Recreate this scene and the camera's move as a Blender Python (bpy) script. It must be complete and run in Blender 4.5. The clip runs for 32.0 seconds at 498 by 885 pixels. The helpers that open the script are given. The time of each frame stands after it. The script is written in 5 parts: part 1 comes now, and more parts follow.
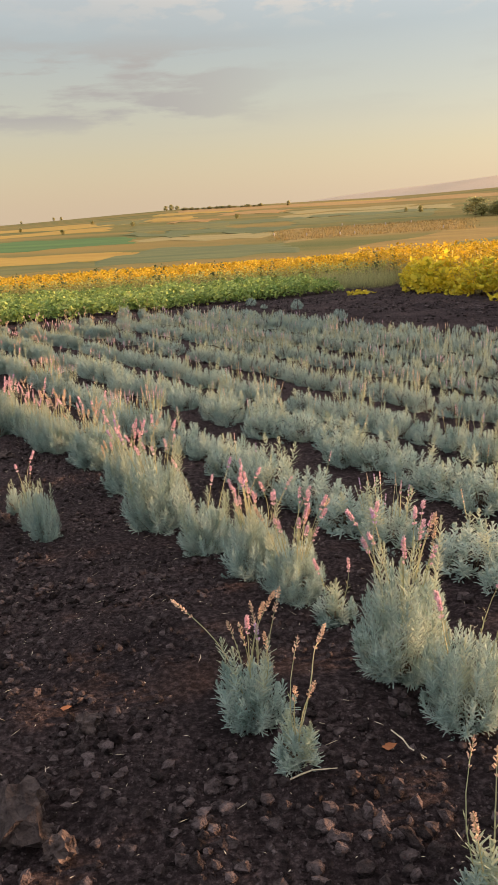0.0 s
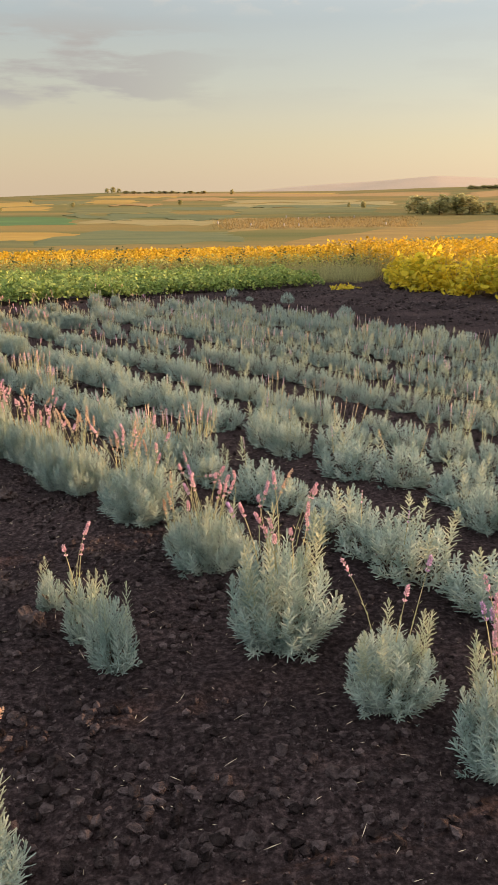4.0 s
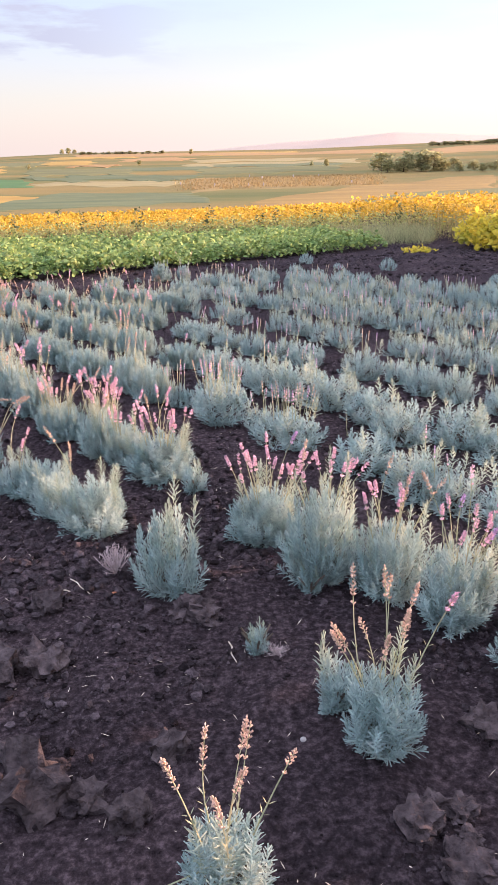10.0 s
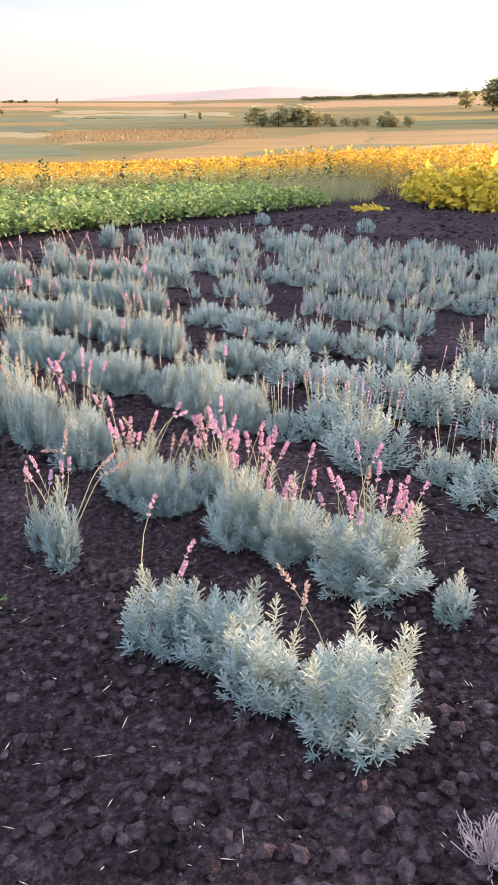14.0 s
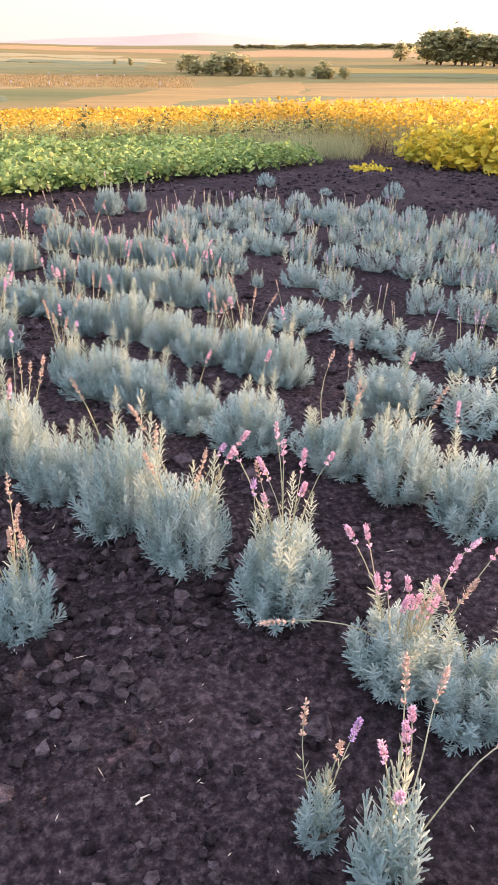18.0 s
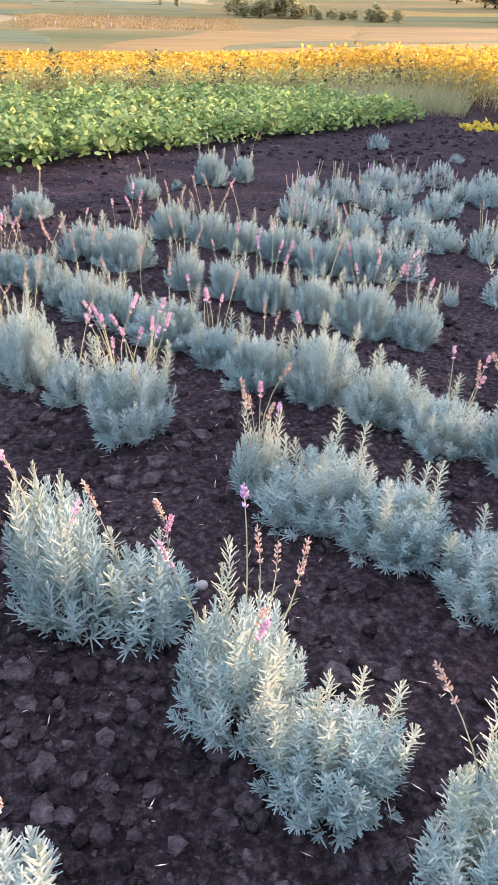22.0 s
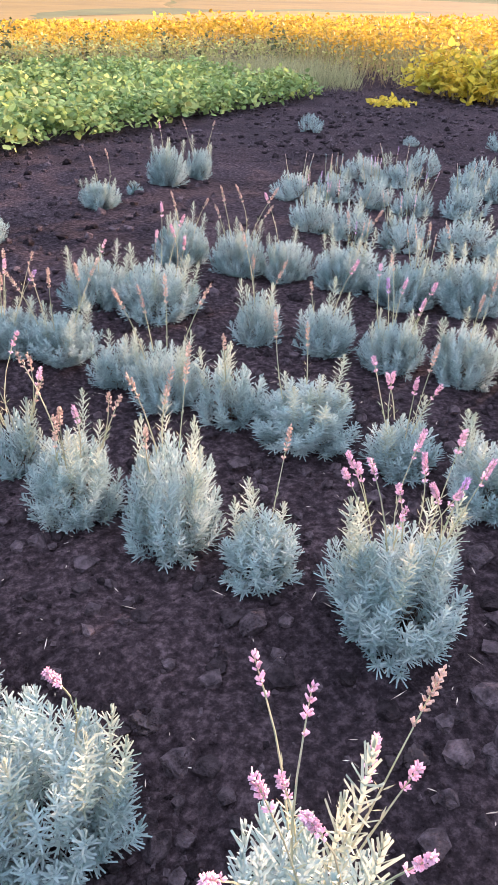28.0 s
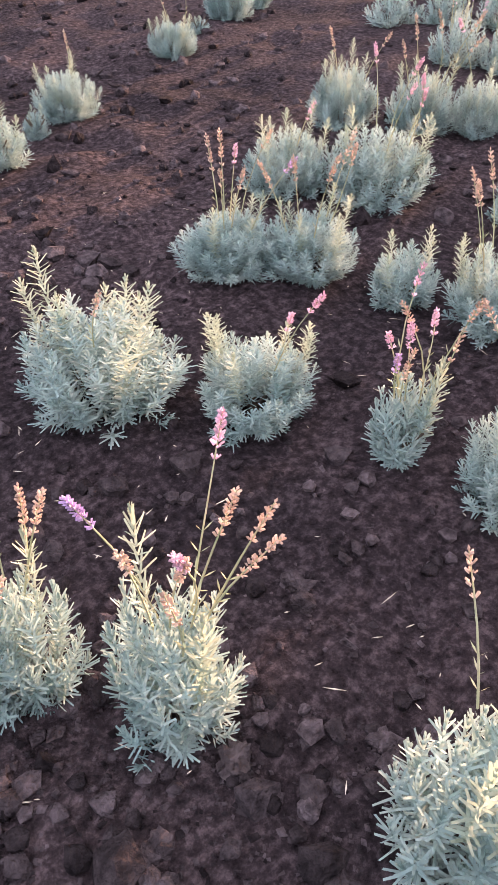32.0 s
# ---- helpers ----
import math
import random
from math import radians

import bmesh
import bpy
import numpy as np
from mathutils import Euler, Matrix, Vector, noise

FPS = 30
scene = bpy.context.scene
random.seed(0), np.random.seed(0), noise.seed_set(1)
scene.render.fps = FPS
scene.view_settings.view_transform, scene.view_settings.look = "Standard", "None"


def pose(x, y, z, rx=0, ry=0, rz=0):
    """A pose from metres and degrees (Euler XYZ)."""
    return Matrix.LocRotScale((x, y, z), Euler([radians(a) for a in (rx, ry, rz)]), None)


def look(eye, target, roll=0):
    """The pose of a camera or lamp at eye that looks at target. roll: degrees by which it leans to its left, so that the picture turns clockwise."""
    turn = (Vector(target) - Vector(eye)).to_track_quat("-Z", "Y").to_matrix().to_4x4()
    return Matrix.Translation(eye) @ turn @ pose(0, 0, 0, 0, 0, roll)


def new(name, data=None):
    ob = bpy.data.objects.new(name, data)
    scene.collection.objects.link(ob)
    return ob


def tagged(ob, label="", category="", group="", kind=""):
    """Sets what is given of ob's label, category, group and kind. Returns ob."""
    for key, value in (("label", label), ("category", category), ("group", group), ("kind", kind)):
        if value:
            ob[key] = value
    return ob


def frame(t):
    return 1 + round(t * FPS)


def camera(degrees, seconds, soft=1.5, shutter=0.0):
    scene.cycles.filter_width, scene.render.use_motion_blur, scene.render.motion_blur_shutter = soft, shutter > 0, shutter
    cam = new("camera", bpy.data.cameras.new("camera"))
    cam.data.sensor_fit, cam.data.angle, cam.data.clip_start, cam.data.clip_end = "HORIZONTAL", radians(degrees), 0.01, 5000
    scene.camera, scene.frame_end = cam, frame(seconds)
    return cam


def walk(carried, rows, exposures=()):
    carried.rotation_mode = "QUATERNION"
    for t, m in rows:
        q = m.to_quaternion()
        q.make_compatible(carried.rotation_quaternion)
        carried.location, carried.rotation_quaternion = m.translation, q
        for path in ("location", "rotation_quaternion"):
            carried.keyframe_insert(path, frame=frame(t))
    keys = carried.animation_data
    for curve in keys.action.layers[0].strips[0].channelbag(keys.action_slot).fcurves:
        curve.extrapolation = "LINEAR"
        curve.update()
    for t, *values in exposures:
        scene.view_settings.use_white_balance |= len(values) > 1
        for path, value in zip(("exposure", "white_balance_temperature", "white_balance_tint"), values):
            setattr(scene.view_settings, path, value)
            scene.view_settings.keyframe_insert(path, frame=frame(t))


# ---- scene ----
cam = camera(35.8, 32.0, soft=1.4)
METRES, EYE, TILT, LEAN, TURN = 14.0, 1.45, -17.0, 3.0, 0.0
ROWS = [
    (0.0, 0.0, 0.0, 0.0, 0.0, 0.0, 0.0),
    (0.5, -0.0042, 0.005, 0.0003, -1.75, 0.82, -0.01),
    (1.0, -0.0174, 0.0174, 0.0018, -4.98, 1.21, -0.61),
    (1.5, -0.0273, 0.0277, 0.0045, -6.47, 1.2, -0.76),
    (2.0, -0.0331, 0.047, 0.0072, -6.35, 1.13, -0.79),
    (2.5, -0.0414, 0.0622, 0.0123, -6.1, 0.98, -1.02),
    (4.5, -0.0694, 0.1183, 0.0222, -3.56, -1.27, -1.85),
    (5.0, -0.0808, 0.1306, 0.0238, -1.91, -1.63, -2.1),
    (5.5, -0.0995, 0.1459, 0.0283, -0.83, -1.94, -2.22),
    (6.0, -0.1106, 0.1611, 0.0298, -0.8, -2.47, -2.18),
    (6.5, -0.1172, 0.1832, 0.0327, -2.21, -3.35, -2.05),
    (7.0, -0.1277, 0.1955, 0.0358, -3.82, -4.11, -1.97),
    (7.5, -0.1461, 0.2073, 0.0388, -5.55, -4.42, -2.17),
    (8.0, -0.1543, 0.2196, 0.0409, -6.57, -4.19, -2.29),
    (8.5, -0.1591, 0.2379, 0.0456, -6.96, -3.61, -2.2),
    (9.0, -0.1775, 0.2546, 0.0485, -6.81, -2.66, -1.65),
    (9.5, -0.1921, 0.2668, 0.0518, -7.05, -3.23, -0.85),
    (10.0, -0.1973, 0.2872, 0.0546, -7.34, -3.38, -0.1),
    (10.5, -0.1984, 0.3037, 0.0577, -8.42, -4.37, 0.32),
    (11.0, -0.205, 0.3143, 0.0594, -9.61, -4.56, 0.14),
    (11.5, -0.2184, 0.3312, 0.0637, -10.96, -4.59, -0.28),
    (12.0, -0.2263, 0.3445, 0.066, -11.44, -4.84, -0.37),
    (12.5, -0.2327, 0.3672, 0.0676, -11.84, -5.37, 0.14),
    (13.0, -0.2376, 0.3823, 0.0718, -12.97, -6.2, 0.7),
    (13.5, -0.2512, 0.3957, 0.0745, -14.44, -6.18, 1.25),
    (14.0, -0.2655, 0.4104, 0.0788, -16.1, -6.51, 1.53),
    (14.5, -0.2732, 0.43, 0.0815, -17.19, -6.61, 1.86),
    (16.5, -0.2952, 0.4903, 0.0949, -22.74, -9.15, 1.09),
    (17.0, -0.2905, 0.5038, 0.099, -21.63, -9.29, 1.22),
    (17.5, -0.294, 0.5106, 0.1013, -21.0, -9.61, 1.4),
    (18.0, -0.3057, 0.5227, 0.1043, -20.91, -9.81, 1.55),
    (18.5, -0.3153, 0.5327, 0.1083, -21.04, -9.97, 1.62),
    (19.0, -0.315, 0.5457, 0.1101, -21.06, -10.21, 1.45),
    (19.5, -0.3085, 0.5616, 0.1141, -20.94, -10.49, 1.05),
    (20.0, -0.3089, 0.5722, 0.119, -20.52, -10.63, 0.64),
    (20.5, -0.3175, 0.5882, 0.124, -20.24, -10.67, 0.13),
    (21.0, -0.3242, 0.6007, 0.1265, -19.76, -11.26, -0.17),
    (21.5, -0.3251, 0.6151, 0.1278, -18.86, -12.11, -0.05),
    (22.0, -0.323, 0.6334, 0.1311, -18.02, -13.15, 0.25),
    (22.5, -0.3246, 0.6417, 0.1329, -17.41, -13.95, 0.73),
    (23.0, -0.3353, 0.6487, 0.1349, -17.68, -14.2, 1.14),
    (23.5, -0.3518, 0.6618, 0.1381, -19.31, -14.34, 1.49),
    (24.0, -0.3535, 0.6765, 0.141, -20.84, -14.38, 1.87),
    (24.5, -0.3461, 0.6913, 0.1444, -22.6, -14.71, 2.23),
    (25.0, -0.349, 0.7003, 0.1464, -24.5, -15.1, 2.49),
    (25.5, -0.3626, 0.7129, 0.1494, -26.57, -15.34, 2.75),
    (27.5, -0.3603, 0.7306, 0.1526, -30.82, -15.6, 3.54),
    (28.0, -0.3674, 0.7374, 0.1537, -30.01, -15.36, 3.02),
    (28.5, -0.3823, 0.746, 0.1581, -29.03, -14.78, 2.34),
    (29.0, -0.3896, 0.7524, 0.1606, -27.59, -14.13, 1.73),
    (29.5, -0.392, 0.7658, 0.1632, -25.19, -13.6, 1.73),
    (30.0, -0.392, 0.7795, 0.1652, -24.34, -13.44, 1.65),
    (30.5, -0.3977, 0.7892, 0.1665, -25.89, -14.46, 1.82),
    (31.0, -0.4105, 0.8012, 0.169, -29.18, -16.75, 2.49),
    (31.5, -0.4139, 0.8084, 0.1681, -32.76, -20.75, 4.15),
    (32.0, -0.4105, 0.8229, 0.1653, -36.54, -26.8, 7.31),
]
EXPOSURES = [(0.0, 1.98, 6700, 10), (1.0, 1.98, 6950, 12), (2.5, 1.98, 6950, 11), (4.5, 2.0, 6650, 9), (6.5, 2.0, 6600, 9), (7.2, 2.53, 5450, 23), (14.0, 2.7, 5380, 23), (17.0, 2.8, 5600, 24), (20.0, 2.82, 5350, 22), (25.0, 2.86, 5000, 22), (28.0, 2.92, 5180, 24), (31.0, 2.92, 4850, 25), (32.0, 3.05, 5900, 24)]
walk(cam, [(t, pose(0, 0, EYE, TILT, LEAN, TURN) @ pose(METRES * x, METRES * y, METRES * z, 90 + pitch, roll, yaw)) for t, x, y, z, yaw, pitch, roll in ROWS], EXPOSURES)
SKY, SUN_POWER, HAZE = 0.15, 3.5, 2.1

# ---- light ----
SUN_AZ, SUN_EL = 74.0, 5.5
world = bpy.data.worlds.new("evening_sky")
scene.world = world
world.use_nodes = True
wn, wl = world.node_tree.nodes, world.node_tree.links
bg = wn["Background"]
sky = wn.new("ShaderNodeTexSky")
sky.sky_type = "NISHITA"
sky.sun_disc = False
sky.sun_elevation = radians(SUN_EL)
sky.sun_rotation = radians(SUN_AZ)
sky.air_density, sky.dust_density, sky.ozone_density = 1.0, 2.0, 2.0
# warm haze over the horizon, clear grey-blue higher up, broken thin clouds above
coord = wn.new("ShaderNodeTexCoord")
lift = wn.new("ShaderNodeSeparateXYZ")
wl.new(coord.outputs["Generated"], lift.inputs["Vector"])
haze = wn.new("ShaderNodeValToRGB")
# last two stops: overhead and out of view, brightened as added fill light
for k, (at, c) in enumerate([(0.0, (0.67, 0.53, 0.385)), (0.06, (0.60, 0.515, 0.375)), (0.12, (0.51, 0.49, 0.42)), (0.19, (0.42, 0.445, 0.45)), (0.5, (0.98, 1.0, 1.04)), (1.0, (1.08, 1.1, 1.14))]):
    e = haze.color_ramp.elements[k] if k < 2 else haze.color_ramp.elements.new(at)
    e.position, e.color = at, (*c, 1)
wl.new(lift.outputs["Z"], haze.inputs["Fac"])
glow = wn.new("ShaderNodeVectorMath")
glow.operation = "SCALE"
wl.new(haze.outputs["Color"], glow.inputs[0])
# the haze is brighter towards the low sun
near_sun = wn.new("ShaderNodeVectorMath")
near_sun.operation = "DOT_PRODUCT"
near_sun.inputs[1].default_value = (math.sin(radians(SUN_AZ)), math.cos(radians(SUN_AZ)), 0.0)
wl.new(coord.outputs["Generated"], near_sun.inputs[0])
warm = wn.new("ShaderNodeMapRange")
warm.interpolation_type = "SMOOTHSTEP"
warm.inputs["From Min"].default_value, warm.inputs["From Max"].default_value = 0.05, 1.0
warm.inputs["To Min"].default_value, warm.inputs["To Max"].default_value = HAZE * 0.85, HAZE * 1.05
wl.new(near_sun.outputs["Value"], warm.inputs["Value"])
wl.new(warm.outputs["Result"], glow.inputs["Scale"])
hazy = wn.new("ShaderNodeMixRGB")
hazy.inputs["Fac"].default_value = 0.88
wl.new(sky.outputs["Color"], hazy.inputs["Color1"])
wl.new(glow.outputs["Vector"], hazy.inputs["Color2"])


def cloud_cover(scale, offset, low, high, most):
    """Where clouds lie: noise drawn out sideways."""
    mp = wn.new("ShaderNodeMapping")
    mp.inputs["Scale"].default_value, mp.inputs["Location"].default_value = scale, offset
    puff = wn.new("ShaderNodeTexNoise")
    puff.inputs["Scale"].default_value, puff.inputs["Detail"].default_value, puff.inputs["Roughness"].default_value = 2.6, 6.0, 0.58
    cover = wn.new("ShaderNodeMapRange")
    cover.inputs["From Min"].default_value, cover.inputs["From Max"].default_value, cover.inputs["To Max"].default_value = low, high, most
    wl.new(coord.outputs["Generated"], mp.inputs["Vector"])
    wl.new(mp.outputs["Vector"], puff.inputs["Vector"])
    wl.new(puff.outputs["Fac"], cover.inputs["Value"])
    return cover.outputs["Result"]


def laid_over(under, fac, colour):
    m = wn.new("ShaderNodeMixRGB")
    m.inputs["Color2"].default_value = (*[c * HAZE for c in colour], 1)
    wl.new(fac, m.inputs["Fac"])
    wl.new(under, m.inputs["Color1"])
    return m.outputs["Color"]


def within(fac, stops, side_from, side_to):
    """Keeps a cover to a height band, thinning to one side."""
    r = wn.new("ShaderNodeValToRGB")
    for k, (at, c) in enumerate(stops):
        e = r.color_ramp.elements[k] if k < 2 else r.color_ramp.elements.new(at)
        e.position, e.color = at, (c, c, c, 1)
    x = wn.new("ShaderNodeMapRange")
    x.inputs["From Min"].default_value, x.inputs["From Max"].default_value, x.inputs["To Min"].default_value = side_from, side_to, 0.1
    wl.new(lift.outputs["Z"], r.inputs["Fac"])
    wl.new(lift.outputs["X"], x.inputs["Value"])
    out = fac
    for other in (r.outputs["Color"], x.outputs["Result"]):
        m = wn.new("ShaderNodeMath")
        m.operation = "MULTIPLY"
        wl.new(out, m.inputs[0])
        wl.new(other, m.inputs[1])
        out = m.outputs["Value"]
    return out


bands = laid_over(hazy.outputs["Color"], within(cloud_cover((2.4, 2.4, 14.0), (0.55, 0.6, 0.35), 0.44, 0.55, 0.9), [(0.085, 0.0), (0.11, 1.0), (0.165, 1.0), (0.195, 0.1), (1.0, 0.1)], 0.06, -0.1), (0.365, 0.35, 0.34))
tops = laid_over(bands, within(cloud_cover((6.0, 6.0, 17.0), (1.3, 0.7, 0.2), 0.47, 0.56, 0.85), [(0.19, 0.0), (0.27, 1.0), (1.0, 1.0)], -0.25, 0.12), (0.84, 0.66, 0.51))
wl.new(tops, bg.inputs["Color"])
bg.inputs["Strength"].default_value = SKY

sun_data = bpy.data.lights.new("sun", "SUN")
sun_data.energy, sun_data.angle, sun_data.color = SUN_POWER, radians(4.0), (1.0, 0.58, 0.32)
sun = new("sun", sun_data)
sun_way = Vector((math.sin(radians(SUN_AZ)) * math.cos(radians(SUN_EL)), math.cos(radians(SUN_AZ)) * math.cos(radians(SUN_EL)), math.sin(radians(SUN_EL))))
sun.matrix_world = look(sun_way * 50, (0, 0, 0))


# ---- materials ----
def material(name, colours, scale=8.0, detail=6.0, rough=0.8, bump=0.0, bump_scale=60.0, random_by="", spread=0.0, through_light=0.0, stretch_by=(1, 1, 1), second=None):
    """Noise between colours, a second finer noise, bump, and a spread of brightness per object or per island."""
    m = bpy.data.materials.new(name)
    m.use_nodes = True
    n, l = m.node_tree.nodes, m.node_tree.links
    p = n["Principled BSDF"]
    p.inputs["Roughness"].default_value = rough
    p.inputs["Specular IOR Level"].default_value = 0.25
    geo = n.new("ShaderNodeNewGeometry")
    mp = n.new("ShaderNodeMapping")
    mp.inputs["Scale"].default_value = stretch_by
    l.new(geo.outputs["Position"], mp.inputs["Vector"])
    a = n.new("ShaderNodeTexNoise")
    a.inputs["Scale"].default_value, a.inputs["Detail"].default_value = scale, detail
    l.new(mp.outputs["Vector"], a.inputs["Vector"])
    ramp = n.new("ShaderNodeValToRGB")
    stops = ramp.color_ramp.elements
    for k, c in enumerate(colours):
        at = 0.3 + 0.4 * k / max(1, len(colours) - 1)
        e = stops[k] if k < 2 else stops.new(at)
        e.position, e.color = at, (*c, 1)
    l.new(a.outputs["Fac"], ramp.inputs["Fac"])
    b = n.new("ShaderNodeTexNoise")
    b.inputs["Scale"].default_value, b.inputs["Detail"].default_value = bump_scale, 6.0
    l.new(mp.outputs["Vector"], b.inputs["Vector"])
    fine = n.new("ShaderNodeMapRange")
    fine.inputs["To Min"].default_value, fine.inputs["To Max"].default_value = 0.7, 1.3
    l.new(b.outputs["Fac"], fine.inputs["Value"])
    value = fine.outputs["Result"]
    if random_by:
        if random_by == "object":
            rnd = n.new("ShaderNodeObjectInfo").outputs["Random"]
        else:
            rnd = geo.outputs["Random Per Island"]
        vary = n.new("ShaderNodeMapRange")
        vary.inputs["To Min"].default_value, vary.inputs["To Max"].default_value = 1 - spread, 1 + spread
        l.new(rnd, vary.inputs["Value"])
        mul = n.new("ShaderNodeMath")
        mul.operation = "MULTIPLY"
        l.new(value, mul.inputs[0])
        l.new(vary.outputs["Result"], mul.inputs[1])
        value = mul.outputs["Value"]
        if second:
            pick = n.new("ShaderNodeMapRange")
            pick.inputs["From Min"].default_value, pick.inputs["From Max"].default_value = second[1], 1.0
            l.new(rnd, pick.inputs["Value"])
            mixed = n.new("ShaderNodeMixRGB")
            mixed.inputs["Color2"].default_value = (*second[0], 1)
            l.new(pick.outputs["Result"], mixed.inputs["Fac"])
            l.new(ramp.outputs["Color"], mixed.inputs["Color1"])
            base = mixed.outputs["Color"]
        else:
            base = ramp.outputs["Color"]
    else:
        base = ramp.outputs["Color"]
    tint = n.new("ShaderNodeVectorMath")
    tint.operation = "SCALE"
    l.new(base, tint.inputs[0])
    l.new(value, tint.inputs["Scale"])
    l.new(tint.outputs["Vector"], p.inputs["Base Color"])
    if bump:
        bp = n.new("ShaderNodeBump")
        bp.inputs["Strength"].default_value, bp.inputs["Distance"].default_value = bump, 0.02
        l.new(b.outputs["Fac"], bp.inputs["Height"])
        l.new(bp.outputs["Normal"], p.inputs["Normal"])
    if through_light:
        tr = n.new("ShaderNodeBsdfTranslucent")
        l.new(tint.outputs["Vector"], tr.inputs["Color"])
        mx = n.new("ShaderNodeMixShader")
        mx.inputs["Fac"].default_value = through_light
        l.new(p.outputs["BSDF"], mx.inputs[1])
        l.new(tr.outputs["BSDF"], mx.inputs[2])
        l.new(mx.outputs["Shader"], n["Material Output"].inputs["Surface"])
    return m


M_SOIL_CLOD = material("dark_soil_clod", [(0.026, 0.0205, 0.022), (0.112, 0.088, 0.0915)], 45, rough=0.95, bump=0.9, bump_scale=160, random_by="island", spread=0.7)
M_BIG_CLOD = material("dry_soil_lump", [(0.036, 0.028, 0.029), (0.13, 0.102, 0.1)], 30, rough=0.95, bump=1.0, bump_scale=70, random_by="object", spread=0.2)
for soil_mat in (M_SOIL_CLOD, M_BIG_CLOD):
    soil_mat.node_tree.nodes["Principled BSDF"].inputs["Specular IOR Level"].default_value = 0.04
M_STRAW = material("dry_straw", [(0.42, 0.34, 0.24), (0.66, 0.58, 0.47)], 30, rough=0.8, random_by="island", spread=0.3)
M_PALE = material("pale_stone", [(0.34, 0.32, 0.29), (0.44, 0.42, 0.39)], 40, rough=0.8, bump=0.3)
M_DEADLEAF = material("dead_leaf", [(0.25, 0.09, 0.04), (0.38, 0.16, 0.08)], 40, rough=0.8)
M_LEAF = material("silver_lavender_leaf", [(0.285, 0.392, 0.37), (0.385, 0.488, 0.458), (0.49, 0.565, 0.505)], 9, rough=0.7, bump_scale=50, random_by="island", spread=0.2, through_light=0.3)
M_LEAF.node_tree.nodes["Principled BSDF"].inputs["Specular IOR Level"].default_value = 0.1
M_LEAF_YOUNG = material("young_lavender_leaf", [(0.31, 0.39, 0.31), (0.40, 0.46, 0.365), (0.48, 0.52, 0.40)], 9, rough=0.7, bump_scale=50, random_by="island", spread=0.2, through_light=0.35)
M_LEAF_YOUNG.node_tree.nodes["Principled BSDF"].inputs["Specular IOR Level"].default_value = 0.1
M_LEAF_DRY = material("dried_grey_twig", [(0.42, 0.33, 0.32), (0.58, 0.49, 0.47)], 20, rough=0.85, random_by="island", spread=0.25)
M_WOOD = material("lavender_wood", [(0.10, 0.075, 0.055), (0.2, 0.16, 0.12)], 40, rough=0.85)
M_STALK = material("flower_stalk_green", [(0.32, 0.36, 0.2), (0.46, 0.42, 0.27)], 20, rough=0.7)
M_PINK = material("pink_lavender_flower", [(0.74, 0.43, 0.56), (0.88, 0.66, 0.72)], 60, rough=0.7, random_by="island", spread=0.3, through_light=0.25)
M_VIOLET = material("violet_lavender_flower", [(0.56, 0.38, 0.64), (0.72, 0.52, 0.74)], 60, rough=0.7, random_by="island", spread=0.3, through_light=0.25)
M_DRYFLOWER = material("faded_lavender_flower", [(0.55, 0.37, 0.28), (0.72, 0.54, 0.42)], 60, rough=0.8, random_by="island", spread=0.35, through_light=0.15)
M_BEAN = material("bean_leaf", [(0.16, 0.26, 0.085), (0.26, 0.37, 0.115), (0.38, 0.45, 0.15)], 3, rough=0.75, random_by="island", spread=0.4, through_light=0.3, second=((0.45, 0.48, 0.13), 0.78))
M_YELLOW = material("yellow_leaf", [(0.51, 0.295, 0.022), (0.61, 0.395, 0.028), (0.65, 0.475, 0.05)], 1.2, rough=0.6, random_by="island", spread=0.35, through_light=0.35)
M_YELLOWGREEN = material("yellow_green_leaf", [(0.5, 0.5, 0.07), (0.72, 0.6, 0.06), (0.8, 0.6, 0.06)], 2.0, rough=0.65, random_by="island", spread=0.3, through_light=0.45)
M_WEED = material("weed_leaf", [(0.30, 0.36, 0.10), (0.44, 0.45, 0.14), (0.55, 0.50, 0.17)], 3, rough=0.7, random_by="island", spread=0.35, through_light=0.4)
M_DARKWEED = material("dark_weed_leaf", [(0.09, 0.12, 0.045), (0.17, 0.18, 0.075)], 6, rough=0.7, random_by="island", spread=0.35, through_light=0.2)
M_DRYSTEM = material("dry_stem", [(0.36, 0.30, 0.13), (0.50, 0.41, 0.18)], 10, rough=0.8, random_by="island", spread=0.3)
M_GRASS = material("pale_grass", [(0.30, 0.33, 0.15), (0.45, 0.43, 0.22)], 4, rough=0.7, random_by="island", spread=0.3, through_light=0.3)
M_BARK = material("bark", [(0.07, 0.05, 0.04), (0.14, 0.11, 0.09)], 3, rough=0.9, bump=0.4)
# far crowns: paler than real leaves, distance haze put into the colour
M_TREE = material("hazed_tree_leaf", [(0.34, 0.35, 0.17), (0.40, 0.39, 0.19), (0.48, 0.44, 0.22)], 0.25, rough=0.8, random_by="island", spread=0.3, through_light=0.5)


def field_material(name, colours, scale):
    return material(name, colours, scale, rough=0.9, bump_scale=scale * 12, stretch_by=(0.5, 2.2, 1))


